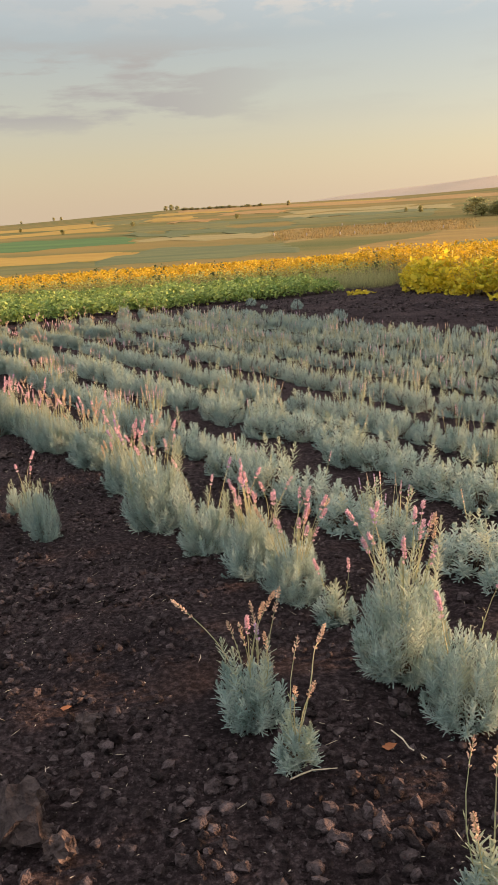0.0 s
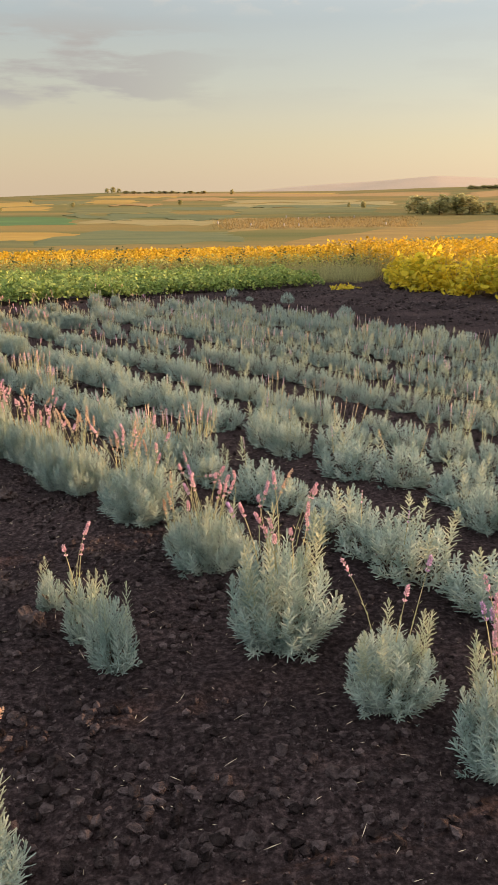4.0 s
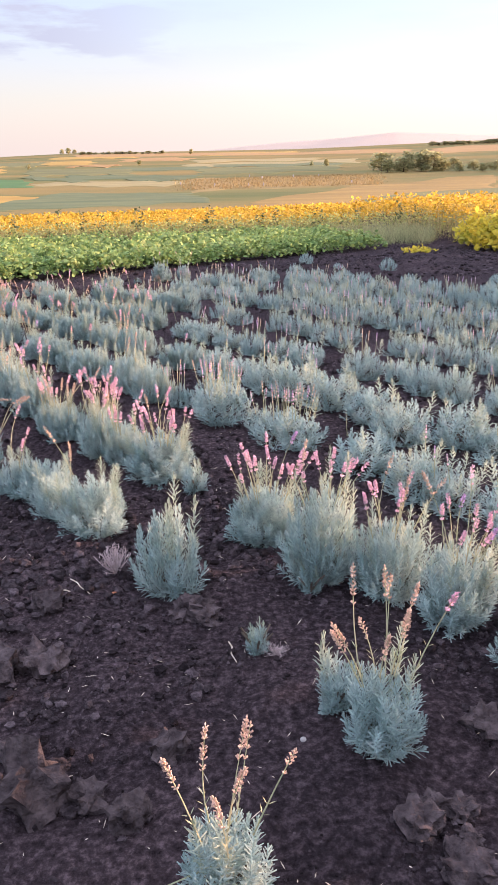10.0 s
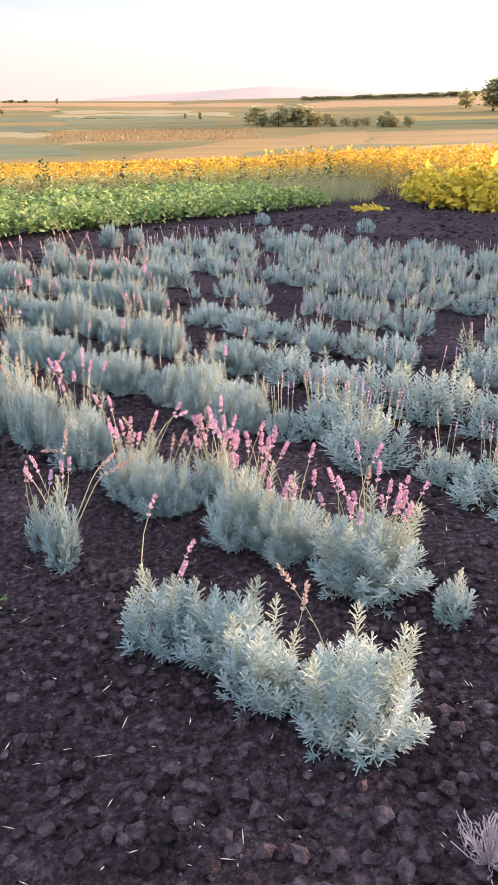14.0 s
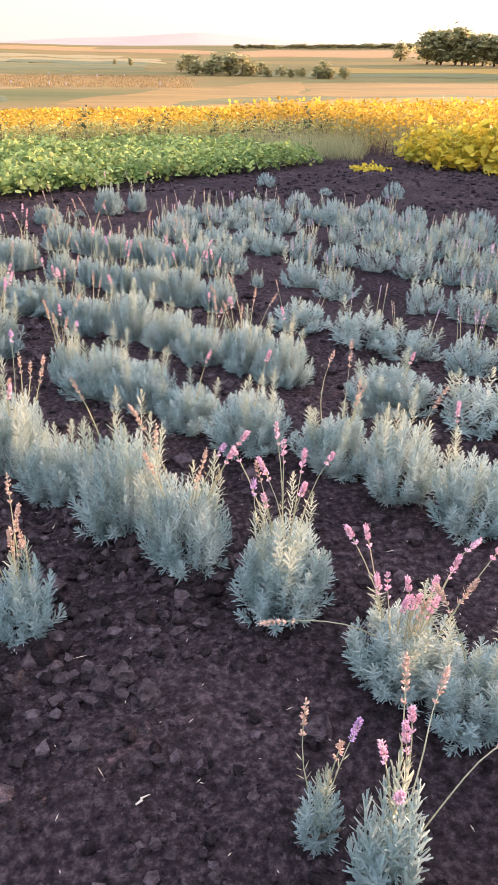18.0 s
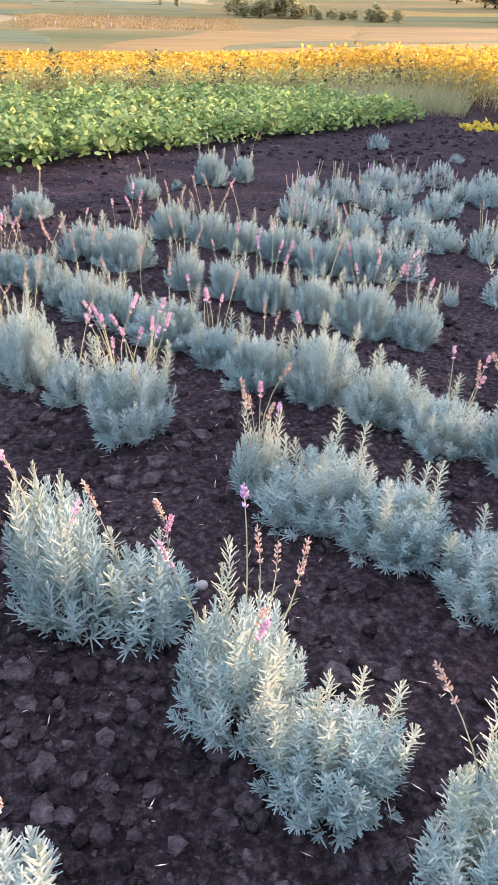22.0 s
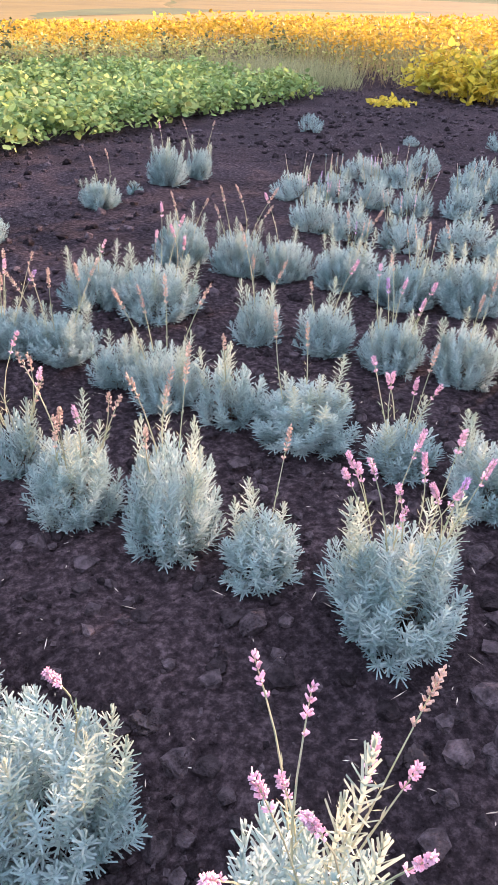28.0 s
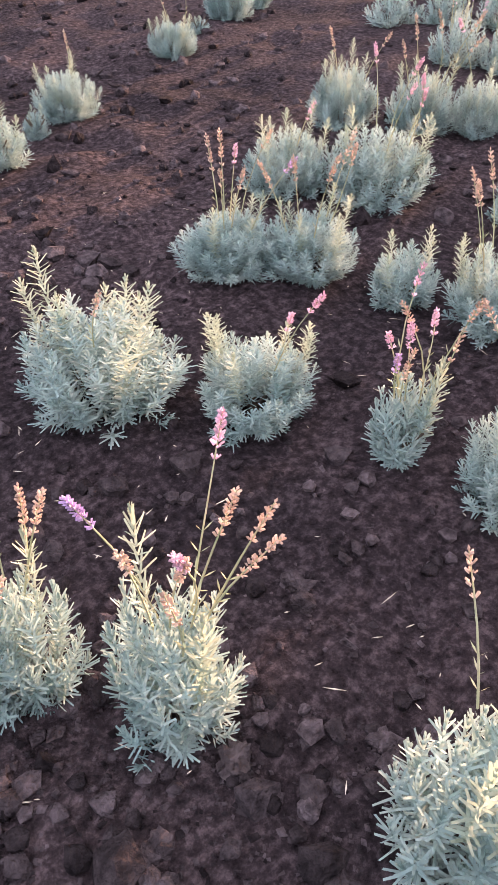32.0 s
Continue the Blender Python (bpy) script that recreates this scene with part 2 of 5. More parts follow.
M_F_GREEN = field_material("young_green_crop", [(0.059, 0.137, 0.036), (0.098, 0.189, 0.050)], 0.03)
M_F_GOLD = field_material("golden_crop", [(0.353, 0.210, 0.036), (0.451, 0.294, 0.058)], 0.03)
M_F_DARK = field_material("dark_green_crop", [(0.10, 0.125, 0.05), (0.155, 0.17, 0.065)], 0.06)
M_F_PALE = field_material("pale_stubble", [(0.274, 0.221, 0.086), (0.353, 0.284, 0.108)], 0.05)
M_F_CORN = field_material("dry_corn", [(0.216, 0.158, 0.050), (0.333, 0.231, 0.072)], 0.12)
M_CORN = material("dry_corn_leaf", [(0.25, 0.19, 0.08), (0.38, 0.28, 0.12)], 0.4, rough=0.9, random_by="island", spread=0.3, through_light=0.3)
M_F_TAN = field_material("tan_stubble", [(0.22, 0.145, 0.035), (0.33, 0.21, 0.048)], 0.05)
M_F_RED = field_material("reddish_crop", [(0.323, 0.179, 0.058), (0.392, 0.242, 0.079)], 0.03)
M_F_OLIVE = field_material("olive_meadow", [(0.12, 0.125, 0.04), (0.20, 0.185, 0.055)], 0.04)


def ground_material():
    """Dark tilled soil near by; mixed meadow and stubble past the crops."""
    m = bpy.data.materials.new("soil_and_meadow")
    m.use_nodes = True
    n, l = m.node_tree.nodes, m.node_tree.links
    p = n["Principled BSDF"]
    p.inputs["Roughness"].default_value, p.inputs["Specular IOR Level"].default_value = 1.0, 0.04
    geo = n.new("ShaderNodeNewGeometry")

    def noise_of(scale, detail, rough=0.55, stretch_by=(1, 1, 1)):
        mp = n.new("ShaderNodeMapping")
        mp.inputs["Scale"].default_value = stretch_by
        t = n.new("ShaderNodeTexNoise")
        t.inputs["Scale"].default_value, t.inputs["Detail"].default_value, t.inputs["Roughness"].default_value = scale, detail, rough
        l.new(geo.outputs["Position"], mp.inputs["Vector"])
        l.new(mp.outputs["Vector"], t.inputs["Vector"])
        return t.outputs["Fac"]

    def ramp_of(fac, stops):
        r = n.new("ShaderNodeValToRGB")
        for k, (at, c) in enumerate(stops):
            e = r.color_ramp.elements[k] if k < 2 else r.color_ramp.elements.new(at)
            e.position, e.color = at, (*c, 1)
        l.new(fac, r.inputs["Fac"])
        return r.outputs["Color"]

    grain = noise_of(45, 10, 0.72)
    damp = noise_of(1.3, 4)
    soil = ramp_of(grain, [(0.32, (0.0105, 0.008, 0.0088)), (0.5, (0.042, 0.032, 0.0342)), (0.7, (0.135, 0.1035, 0.109))])
    dry = ramp_of(damp, [(0.35, (0.7, 0.7, 0.72)), (0.7, (1.4, 1.34, 1.32))])
    mul = n.new("ShaderNodeMixRGB")
    mul.blend_type, mul.inputs["Fac"].default_value = "MULTIPLY", 1.0
    l.new(soil, mul.inputs["Color1"])
    l.new(dry, mul.inputs["Color2"])
    meadow = ramp_of(noise_of(0.012, 6, 0.6, (0.35, 1.6, 1)), [(0.32, (0.14, 0.15, 0.06)), (0.45, (0.2, 0.18, 0.07)), (0.55, (0.26, 0.195, 0.075)), (0.68, (0.3, 0.215, 0.075))])
    xyz = n.new("ShaderNodeSeparateXYZ")
    l.new(geo.outputs["Position"], xyz.inputs["Vector"])
    far = n.new("ShaderNodeMapRange")
    far.inputs["From Min"].default_value, far.inputs["From Max"].default_value = 43, 46
    l.new(xyz.outputs["Y"], far.inputs["Value"])
    mix = n.new("ShaderNodeMixRGB")
    l.new(far.outputs["Result"], mix.inputs["Fac"])
    # near soil dimmed along y: an exposure difference put into the soil colour
    near_dim = n.new("ShaderNodeMapRange")
    near_dim.inputs["From Min"].default_value, near_dim.inputs["From Max"].default_value = 2.0, 5.5
    near_dim.inputs["To Min"].default_value, near_dim.inputs["To Max"].default_value = 0.85, 1.1
    l.new(xyz.outputs["Y"], near_dim.inputs["Value"])
    dimmed_soil = n.new("ShaderNodeVectorMath")
    dimmed_soil.operation = "SCALE"
    l.new(mul.outputs["Color"], dimmed_soil.inputs[0])
    l.new(near_dim.outputs["Result"], dimmed_soil.inputs["Scale"])
    l.new(dimmed_soil.outputs["Vector"], mix.inputs["Color1"])
    l.new(meadow, mix.inputs["Color2"])
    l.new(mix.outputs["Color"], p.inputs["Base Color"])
    bp = n.new("ShaderNodeBump")
    bp.inputs["Strength"].default_value, bp.inputs["Distance"].default_value = 1.0, 0.05
    height = noise_of(14, 10, 0.68)
    l.new(height, bp.inputs["Height"])
    l.new(bp.outputs["Normal"], p.inputs["Normal"])
    return m


M_GROUND = ground_material()


# ---- the lie of the land ----
rng = np.random.default_rng(5)
LATTICE = rng.random((256, 256))


def bumps(x, y):
    """Smooth value noise between 0 and 1."""
    x, y = np.asarray(x, float), np.asarray(y, float)
    i, j = np.floor(x).astype(int), np.floor(y).astype(int)
    u, v = x - i, y - j
    u, v = u * u * (3 - 2 * u), v * v * (3 - 2 * v)
    a, b = LATTICE[i % 256, j % 256], LATTICE[(i + 1) % 256, j % 256]
    c, d = LATTICE[i % 256, (j + 1) % 256], LATTICE[(i + 1) % 256, (j + 1) % 256]
    return (a * (1 - u) + b * u) * (1 - v) + (c * (1 - u) + d * u) * v


def smooth(x, a, b):
    k = np.clip((np.asarray(x, float) - a) / (b - a), 0, 1)
    return k * k * (3 - 2 * k)


FALL_AT = [20, 26, 31, 36, 42, 50, 65, 100, 150, 250, 400, 700, 1000, 1300, 1700, 5000]
FALL_Z = [-0.896, -1.19, -1.38, -1.58, -1.85, -2.4, -4.3, -9.5, -13.2, -13.9, -11.5, -5.0, -0.2, 5.0, 0.0, -60.0]
CREST_AZ = [-60, -17, -5, 10, 18, 30, 45, 70]
CREST_EL = [-0.5, -0.5, -0.05, 0.0, 0.25, 0.62, 0.7, 0.7]


def land(x, y):
    """Height of the ground: a gentle fall, a valley, the slope beyond it."""
    x, y = np.asarray(x, float), np.asarray(y, float)
    dist = np.hypot(x, y)
    k = smooth(dist, 35, 90)
    s = y * (1 - k) + np.where(y > 0, dist, y) * k
    c = np.clip(s, 0, 20)
    near = 0.1058 - 0.09847 * c + 0.00656 * c ** 2 - 0.000207 * c ** 3 + np.where(s < 0, -0.05 * np.clip(s, -90, 0), 0)
    z = np.where(s <= 20, near, np.interp(s, FALL_AT, FALL_Z))
    z = z + 0.0139 * np.clip(x, -30, 30) * (1 - 0.7 * smooth(dist, 60, 200))
    az = np.degrees(np.arctan2(x, np.maximum(y, 1e-6)))
    return z + dist * np.tan(np.radians(np.interp(az, CREST_AZ, CREST_EL))) * smooth(dist, 250, 1200) * (y > 0)


def soil(x, y):
    """The land with its tilled lumps."""
    w = (1 - smooth(np.asarray(y, float), 24, 32)) * (1 - smooth(np.abs(np.asarray(x, float) + 1), 16, 24))
    lumps = 0.030 * (bumps(np.asarray(x) * 1.7 + 9, np.asarray(y) * 1.7) - 0.5) + 0.028 * (bumps(np.asarray(x) * 6, np.asarray(y) * 6 + 31) - 0.5)
    x, y = np.asarray(x, float), np.asarray(y, float)
    u, v = 0.79 * x - 0.61 * y, 0.61 * x + 0.79 * y
    lumps = lumps + 0.030 * np.abs(bumps(u * 9 + 70, v * 9) - 0.5) * bumps(np.asarray(x) * 2 + 5, np.asarray(y) * 2 + 50) * 2
    lumps = lumps + 0.020 * (bumps(v * 7 + 11, u * 7 + 4) - 0.5) * (0.4 + bumps(np.asarray(x) * 3 + 15, np.asarray(y) * 3 + 20))
    return land(x, y) + w * lumps


def at_ground(x, y, sink=0.0):
    return Vector((float(x), float(y), float(soil(x, y)) - sink))


def mesh_of(name, verts, faces, mats, index=None, shade_smooth=False):
    me = bpy.data.meshes.new(name)
    me.from_pydata(np.asarray(verts).tolist(), [], [list(map(int, f)) for f in faces])
    for m in mats:
        me.materials.append(m)
    if index is not None:
        me.polygons.foreach_set("material_index", np.asarray(index, np.int32))
    if shade_smooth:
        me.polygons.foreach_set("use_smooth", np.ones(len(me.polygons), bool))
    me.update()
    return me


def child(name, me, parent, m=None, label=""):
    ob = new(name, me)
    ob.parent = parent
    if m is not None:
        ob.matrix_basis = m
    return tagged(ob, label)


def spaced(inner_lo, inner_hi, step, lo, hi, grow):
    a = list(np.arange(inner_lo, inner_hi + step / 2, step))
    s = step
    while a[-1] < hi:
        s *= grow
        a.append(min(hi, a[-1] + s))
    s, front = step, [a[0]]
    while front[-1] > lo:
        s *= grow
        front.append(max(lo, front[-1] - s))
    return np.array(front[:0:-1] + a)


gx = spaced(-7.0, 4.6, 0.048, -2600, 2600, 1.07)
gy = spaced(0.6, 16.0, 0.048, -400, 2400, 1.032)
GX, GY = np.meshgrid(gx, gy)
nx, ny = len(gx), len(gy)
GZ = soil(GX, GY)
idx = np.arange(nx * ny).reshape(ny, nx)
quads = np.stack([idx[:-1, :-1], idx[:-1, 1:], idx[1:, 1:], idx[1:, :-1]], -1).reshape(-1, 4)
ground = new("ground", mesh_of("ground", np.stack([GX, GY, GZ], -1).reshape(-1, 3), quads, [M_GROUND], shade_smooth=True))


def lie(x, y):
    """Height of the ground sheet as it is meshed."""
    x, y = np.asarray(x, float), np.asarray(y, float)
    i, j = np.clip(np.searchsorted(gx, x) - 1, 0, nx - 2), np.clip(np.searchsorted(gy, y) - 1, 0, ny - 2)
    u, v = (x - gx[i]) / (gx[i + 1] - gx[i]), (y - gy[j]) / (gy[j + 1] - gy[j])
    return (GZ[j, i] * (1 - u) + GZ[j, i + 1] * u) * (1 - v) + (GZ[j + 1, i] * (1 - u) + GZ[j + 1, i + 1] * u) * v


tagged(ground, "dark tilled soil falling to a wide meadow valley", "ground", kind="structure")


# ---- leaf sheets ----
def unit(v):
    return v / np.maximum(np.linalg.norm(v, axis=-1, keepdims=True), 1e-9)


def blades(base, way, side, length, width, fat=0.5):
    """One pointed four-cornered leaf for each base; returns verts, faces."""
    n = len(base)
    length, width = np.broadcast_to(length, n)[:, None], np.broadcast_to(width, n)[:, None]
    mid = base + way * length * fat
    v = np.stack([base, mid + side * width / 2, base + way * length, mid - side * width / 2], 1).reshape(-1, 3)
    return v, np.arange(n * 4).reshape(n, 4)


def broad(base, way, up, length, width):
    """A broad leaf of six corners, folded along its rib; returns verts, faces."""
    n = len(base)
    length, width = np.broadcast_to(length, n)[:, None], np.broadcast_to(width, n)[:, None]
    side = unit(np.cross(way, up))
    nor = unit(np.cross(side, way))
    a, tip = base, base + way * length - nor * length * 0.12
    l1, l2 = base + way * length * 0.22 + side * width * 0.42 - nor * width * 0.1, base + way * length * 0.62 + side * width * 0.36 - nor * width * 0.12
    r1, r2 = l1 - side * width * 0.84, l2 - side * width * 0.72
    v = np.stack([a, l1, l2, tip, r2, r1], 1).reshape(-1, 3)
    k = np.arange(n)[:, None] * 6
    return v, np.concatenate([k + [0, 1, 2, 3], k + [0, 3, 4, 5]])


def joined(parts):
    """Parts of (verts, faces, material slot) in one list each."""
    vs, fs, ix, off = [], [], [], 0
    for v, f, m in parts:
        vs.append(np.asarray(v, float))
        fs += (np.asarray(f) + off).tolist()
        ix += [m] * len(f)
        off += len(v)
    return np.concatenate(vs), fs, ix


def tube(path, radii, sides=5):
    """A tapering tube along a path; returns verts, faces."""
    path = np.asarray(path, float)
    v, f = [], []
    for k, p in enumerate(path):
        t = unit(path[min(k + 1, len(path) - 1)] - path[max(k - 1, 0)])
        a = unit(np.cross(t, [0.31, 0.95, 0.1]))
        b = np.cross(t, a)
        for s in range(sides):
            w = 2 * math.pi * s / sides
            v.append(p + radii[k] * (a * math.cos(w) + b * math.sin(w)))
    for k in range(len(path) - 1):
        for s in range(sides):
            q = (s + 1) % sides
            f.append((k * sides + s, k * sides + q, (k + 1) * sides + q, (k + 1) * sides + s))
    return np.array(v), np.array(f)


# ---- lavender ----
R0, H0 = 0.14, 0.26


def strips(base, way, side, length, width):
    """One narrow leaf with a blunt tip for each base; returns verts, faces."""
    n = len(base)
    length, width = np.broadcast_to(length, n)[:, None], np.broadcast_to(width, n)[:, None]
    tip = base + way * length
    v = np.stack([base + side * width * 0.42, tip + side * width * 0.3, tip - side * width * 0.3, base - side * width * 0.42], 1).reshape(-1, 3)
    return v, np.arange(n * 4).reshape(n, 4)


def foliage(seed, shoots, nodes, ring, leaf, wide, tall, gap, r=R0, h=H0):
    """A fan of leafy plumes from one foot: whorls of narrow leaves along every shoot, shorter towards its tip."""
    g = np.random.default_rng(seed)
    k = np.arange(shoots)
    phi = k * 2.39996 + 0.25 * g.normal(size=shoots)
    q = np.sqrt((k + 0.5) / shoots) * (1 + 0.08 * g.normal(size=shoots))
    lobe = 1 + 0.09 * np.sin(phi * 2 + g.random() * 6) + 0.06 * np.sin(phi * 3 + g.random() * 6)
    z = h * (1.0 - 0.46 * np.clip(q, 0, 1.1) ** 3.2) * (0.80 + 0.25 * g.random(shoots))
    skirt = k % 2 == 1
    q = np.where(skirt, 0.6 + 0.45 * g.random(shoots), q)
    z = np.where(skirt, h * (0.07 + 0.5 * ((k * 0.2849) % 1.0)), z)
    lofty = g.permutation(shoots)[:tall]
    q[lofty] *= 0.9
    z[lofty] = h * (1.02 + 0.34 * g.random(tall))
    reach = (r - 0.02) * q * lobe
    tip = np.stack([reach * np.cos(phi), reach * np.sin(phi), z], -1)
    foot = tip * [0.44, 0.44, 0]
    bend = foot + (tip - foot) * [0.85, 0.85, 0.45]
    run = np.linalg.norm(tip - foot, axis=1) * 1.05
    base, way, side, size = [], [], [], []
    twist = g.random(shoots) * 3
    for n in range(nodes):
        t = np.clip(1 - n * gap / run * (1 + 0.3 * n / nodes), 0.06, 1)[:, None]
        p = (1 - t) ** 2 * foot + 2 * t * (1 - t) * bend + t * t * tip
        d = unit(2 * (1 - t) * (bend - foot) + 2 * t * (tip - bend) + [0, 0, 1e-4])
        a = unit(np.cross(d, np.tile([0.2, 0.1, 1.0], (shoots, 1))))
        b = np.cross(d, a)
        turn = n * 0.9 + twist + g.normal(size=shoots) * 0.2
        for j in range(ring):
            w = turn + j * 6.2832 / ring
            out = a * np.cos(w)[:, None] + b * np.sin(w)[:, None]
            lean = np.radians(12 + 40 * min(1.0, n / 4) + 7 * g.normal(size=shoots))[:, None]
            leaf_way = unit(d * np.cos(lean) + out * np.sin(lean) + [0, 0, 0.06])
            base.append(p)
            way.append(leaf_way)
            side.append(unit(np.cross(leaf_way, d) + 0.25 * out * g.normal(size=(shoots, 1)) + 1e-6))
            size.append(leaf * (0.42 + 0.58 * min(1.0, n / 4)) * (0.75 + 0.45 * g.random(shoots)))
    leaves = strips(np.concatenate(base), np.concatenate(way), np.concatenate(side), np.concatenate(size), wide)
    stem_side = unit(np.cross(tip - foot, [0.3, 0.2, 1.0]))
    twigs = blades(foot, unit(bend - foot), stem_side, np.linalg.norm(bend - foot, axis=1) * 1.1, 0.0034, 0.3)
    v, f, i = joined([(*leaves, 0), (*twigs, 1)])
    young = np.zeros(shoots, int)
    young[lofty] = 2
    i[:len(leaves[1])] = np.tile(young, nodes * ring).tolist()
    return mesh_of("lavender_foliage", v, f, [M_LEAF, M_WOOD, M_LEAF_YOUNG], i)


NEAR = {size: [foliage(100 * k + j, shoots, 13 if h < 0.3 else 17, 4, 0.0305, 0.0049, tall + j % 3, 0.0102, size, h) for j in range(n)] for k, (size, shoots, tall, h, n) in enumerate([(0.08, 34, 2, 0.16, 5), (0.125, 76, 3, 0.24, 8), (0.175, 126, 6, 0.33, 6)], 1)}
NEAR_HEIGHT = {0.08: 0.16, 0.125: 0.24, 0.175: 0.33}
MIDDLE = [foliage(200 + k, 62, 8, 4, 0.034, 0.0064, 1 + 2 * (k % 3), 0.015) for k in range(8)]
TALL = [foliage(250 + k, 58, 7, 4, 0.034, 0.0064, 5 + 2 * (k % 3), 0.015) for k in range(6)]
ROUND = [foliage(300 + k, 76, 6, 3, 0.03, 0.007, 0, 0.013) for k in range(3)]


def dead_twigs(seed):
    """A withered little bush of bare curled twigs."""
    g = np.random.default_rng(seed)
    parts = []
    for k in range(60):
        a, q = g.random() * 6.28, g.random()
        tall = 1.6 if k == 0 else 1.0
        tip = np.array([R0 * q * math.cos(a), R0 * q * math.sin(a), tall * H0 * (0.95 - 0.5 * q) * (0.5 + 0.5 * g.random())])
        mid = tip * [0.5, 0.5, 0.45] + 0.014 * g.normal(size=3)
        parts.append((*tube([tip * 0.1 * [1, 1, 0], mid, (mid + tip) / 2 + 0.008 * g.normal(size=3), tip], [0.0034, 0.0028, 0.0022, 0.0015], 3), 0))
        for j in range(6):
            b = mid + (tip - mid) * g.random()
            w = unit(g.normal(size=3) + [0, 0, 0.5])
            parts.append((*blades(b[None], w[None], unit(np.cross(w, [0.1, 0.9, 0.3]))[None], 0.024, 0.005), 0))
    return mesh_of("dead_twigs", *joined(parts)[:2], [M_LEAF_DRY])


DEAD = [dead_twigs(7), dead_twigs(8)]


def stump(seed):
    """The woody foot from which the shoots rise."""
    g = np.random.default_rng(seed)
    parts = []
    for k in range(6):
        a = k * 1.05 + g.random()
        end = np.array([0.05 * math.cos(a), 0.05 * math.sin(a), 0.075 + 0.03 * g.random()])
        parts.append((*tube([[0, 0, -0.02], end * [0.4, 0.4, 0.5], end], [0.007, 0.005, 0.0028], 4), 0))
    return mesh_of("woody_foot", *joined(parts)[:2], [M_WOOD])


STUMP = stump(3)


def stalk_mesh(seed, length):
    g = np.random.default_rng(seed)
    sway = 0.09 * length * g.normal(size=2)
    path = [[sway[0] * t * t, sway[1] * t * t, length * t] for t in (0, 0.35, 0.7, 1.0)]
    parts = [(*tube(path, [0.0019, 0.0017, 0.0014, 0.0011], 4), 0)]
    for t in (0.15, 0.3, 0.45):
        p = np.array([sway[0] * t * t, sway[1] * t * t, length * t])
        a = g.random() * 6.28
        for s in (0, math.pi):
            w = unit(np.array([math.cos(a + s), math.sin(a + s), 1.1]))
            parts.append((*blades(p[None], w[None], unit(np.cross(w, [0, 0, 1.0]))[None], 0.022, 0.0035), 0))
    return mesh_of("stalk", *joined(parts)[:2], [M_STALK]), Vector((*sway, length)), Vector((2 * sway[0], 2 * sway[1], length))


STALKS = [stalk_mesh(20 + k, 0.10 + 0.018 * k) for k in range(8)]
OCTA = np.array([[1, 0, 0], [-1, 0, 0], [0, 1, 0], [0, -1, 0], [0, 0, 1], [0, 0, -1.0]])
OCTF = np.array([[0, 2, 4], [2, 1, 4], [1, 3, 4], [3, 0, 4], [2, 0, 5], [1, 2, 5], [3, 1, 5], [0, 3, 5]])


def head_mesh(seed, mat, whorls, loose):
    """A flower spike: whorls of small uneven buds and open lips round the stalk's end, one set apart below."""
    g = np.random.default_rng(seed)
    parts = []
    z = -0.016
    for k in range(whorls):
        n, r = (8, 0.0054) if k else (6, 0.0044)
        r *= (1.0 - 0.4 * (k / whorls) ** 2) * (0.8 + 0.4 * g.random())
        for j in range(n):
            if g.random() < (0.3 if loose else 0.08):
                continue
            a = j * 6.283 / n + k * 0.6 + 0.5 * g.random()
            way = np.array([math.cos(a), math.sin(a), 0.7 + 0.5 * g.random()])
            c = np.array([r * math.cos(a), r * math.sin(a), z + 0.0018 * g.normal()])
            s = np.array([0.0021, 0.0021, 0.0021]) * (0.7 + 0.7 * g.random())
            bud = OCTA * s + np.outer(OCTA @ (way / 1.3), way) * 0.0024
            parts.append((bud + c, OCTF, 0))
        z += (0.0105 if loose else 0.0066) * (0.85 + 0.3 * g.random()) + (0.011 if k == 0 else 0)
    parts.append((OCTA * [0.0024, 0.0024, 0.005] + [0, 0, z - 0.003], OCTF, 0))
    parts.append((*tube([[0, 0, -0.018], [0, 0, z - 0.004]], [0.0012, 0.0009], 4), 1))
    v, f, i = joined(parts)
    return mesh_of("flower_head", v, f, [mat, M_STALK], i)


HEADS = {"pink": [head_mesh(40 + k, M_PINK, 5 + k % 4, k > 3) for k in range(5)], "violet": [head_mesh(50 + k, M_VIOLET, 5 + k, False) for k in range(3)], "faded": [head_mesh(60 + k, M_DRYFLOWER, 5 + k, True) for k in range(4)]}
HEAD_LABEL = {"pink": "pink flower spike", "violet": "violet flower spike", "faded": "faded dry flower spike"}


def spike_mesh(seed, mat):
    """A thin flower spike with its stalk, for bushes further off."""
    g = np.random.default_rng(seed)
    top = np.array([0.02 * g.normal(), 0.02 * g.normal(), 0.14 + 0.05 * g.random()])
    parts = [(*tube([[0, 0, 0], top], [0.002, 0.0015], 3), 0)]
    for j in range(4):
        parts.append((OCTA * [0.0042, 0.0042, 0.0075] + top * (1 - 0.085 * j - (0.05 if j == 3 else 0)), OCTF, 1))
    v, f, i = joined(parts)
    return mesh_of("flower_stalk", v, f, [M_STALK, mat], i)


SPIKES = [spike_mesh(70 + k, (M_PINK, M_DRYFLOWER, M_LEAF, M_VIOLET, M_DRYFLOWER)[k % 5]) for k in range(10)]
ALONG, ACROSS = Vector((-0.53, 0.848)), Vector((0.848, 0.53))
dice = random.Random(11)


def place_of(s, d):
    p = ALONG * s + ACROSS * d
    return p.x, p.y


BUSHES = {}


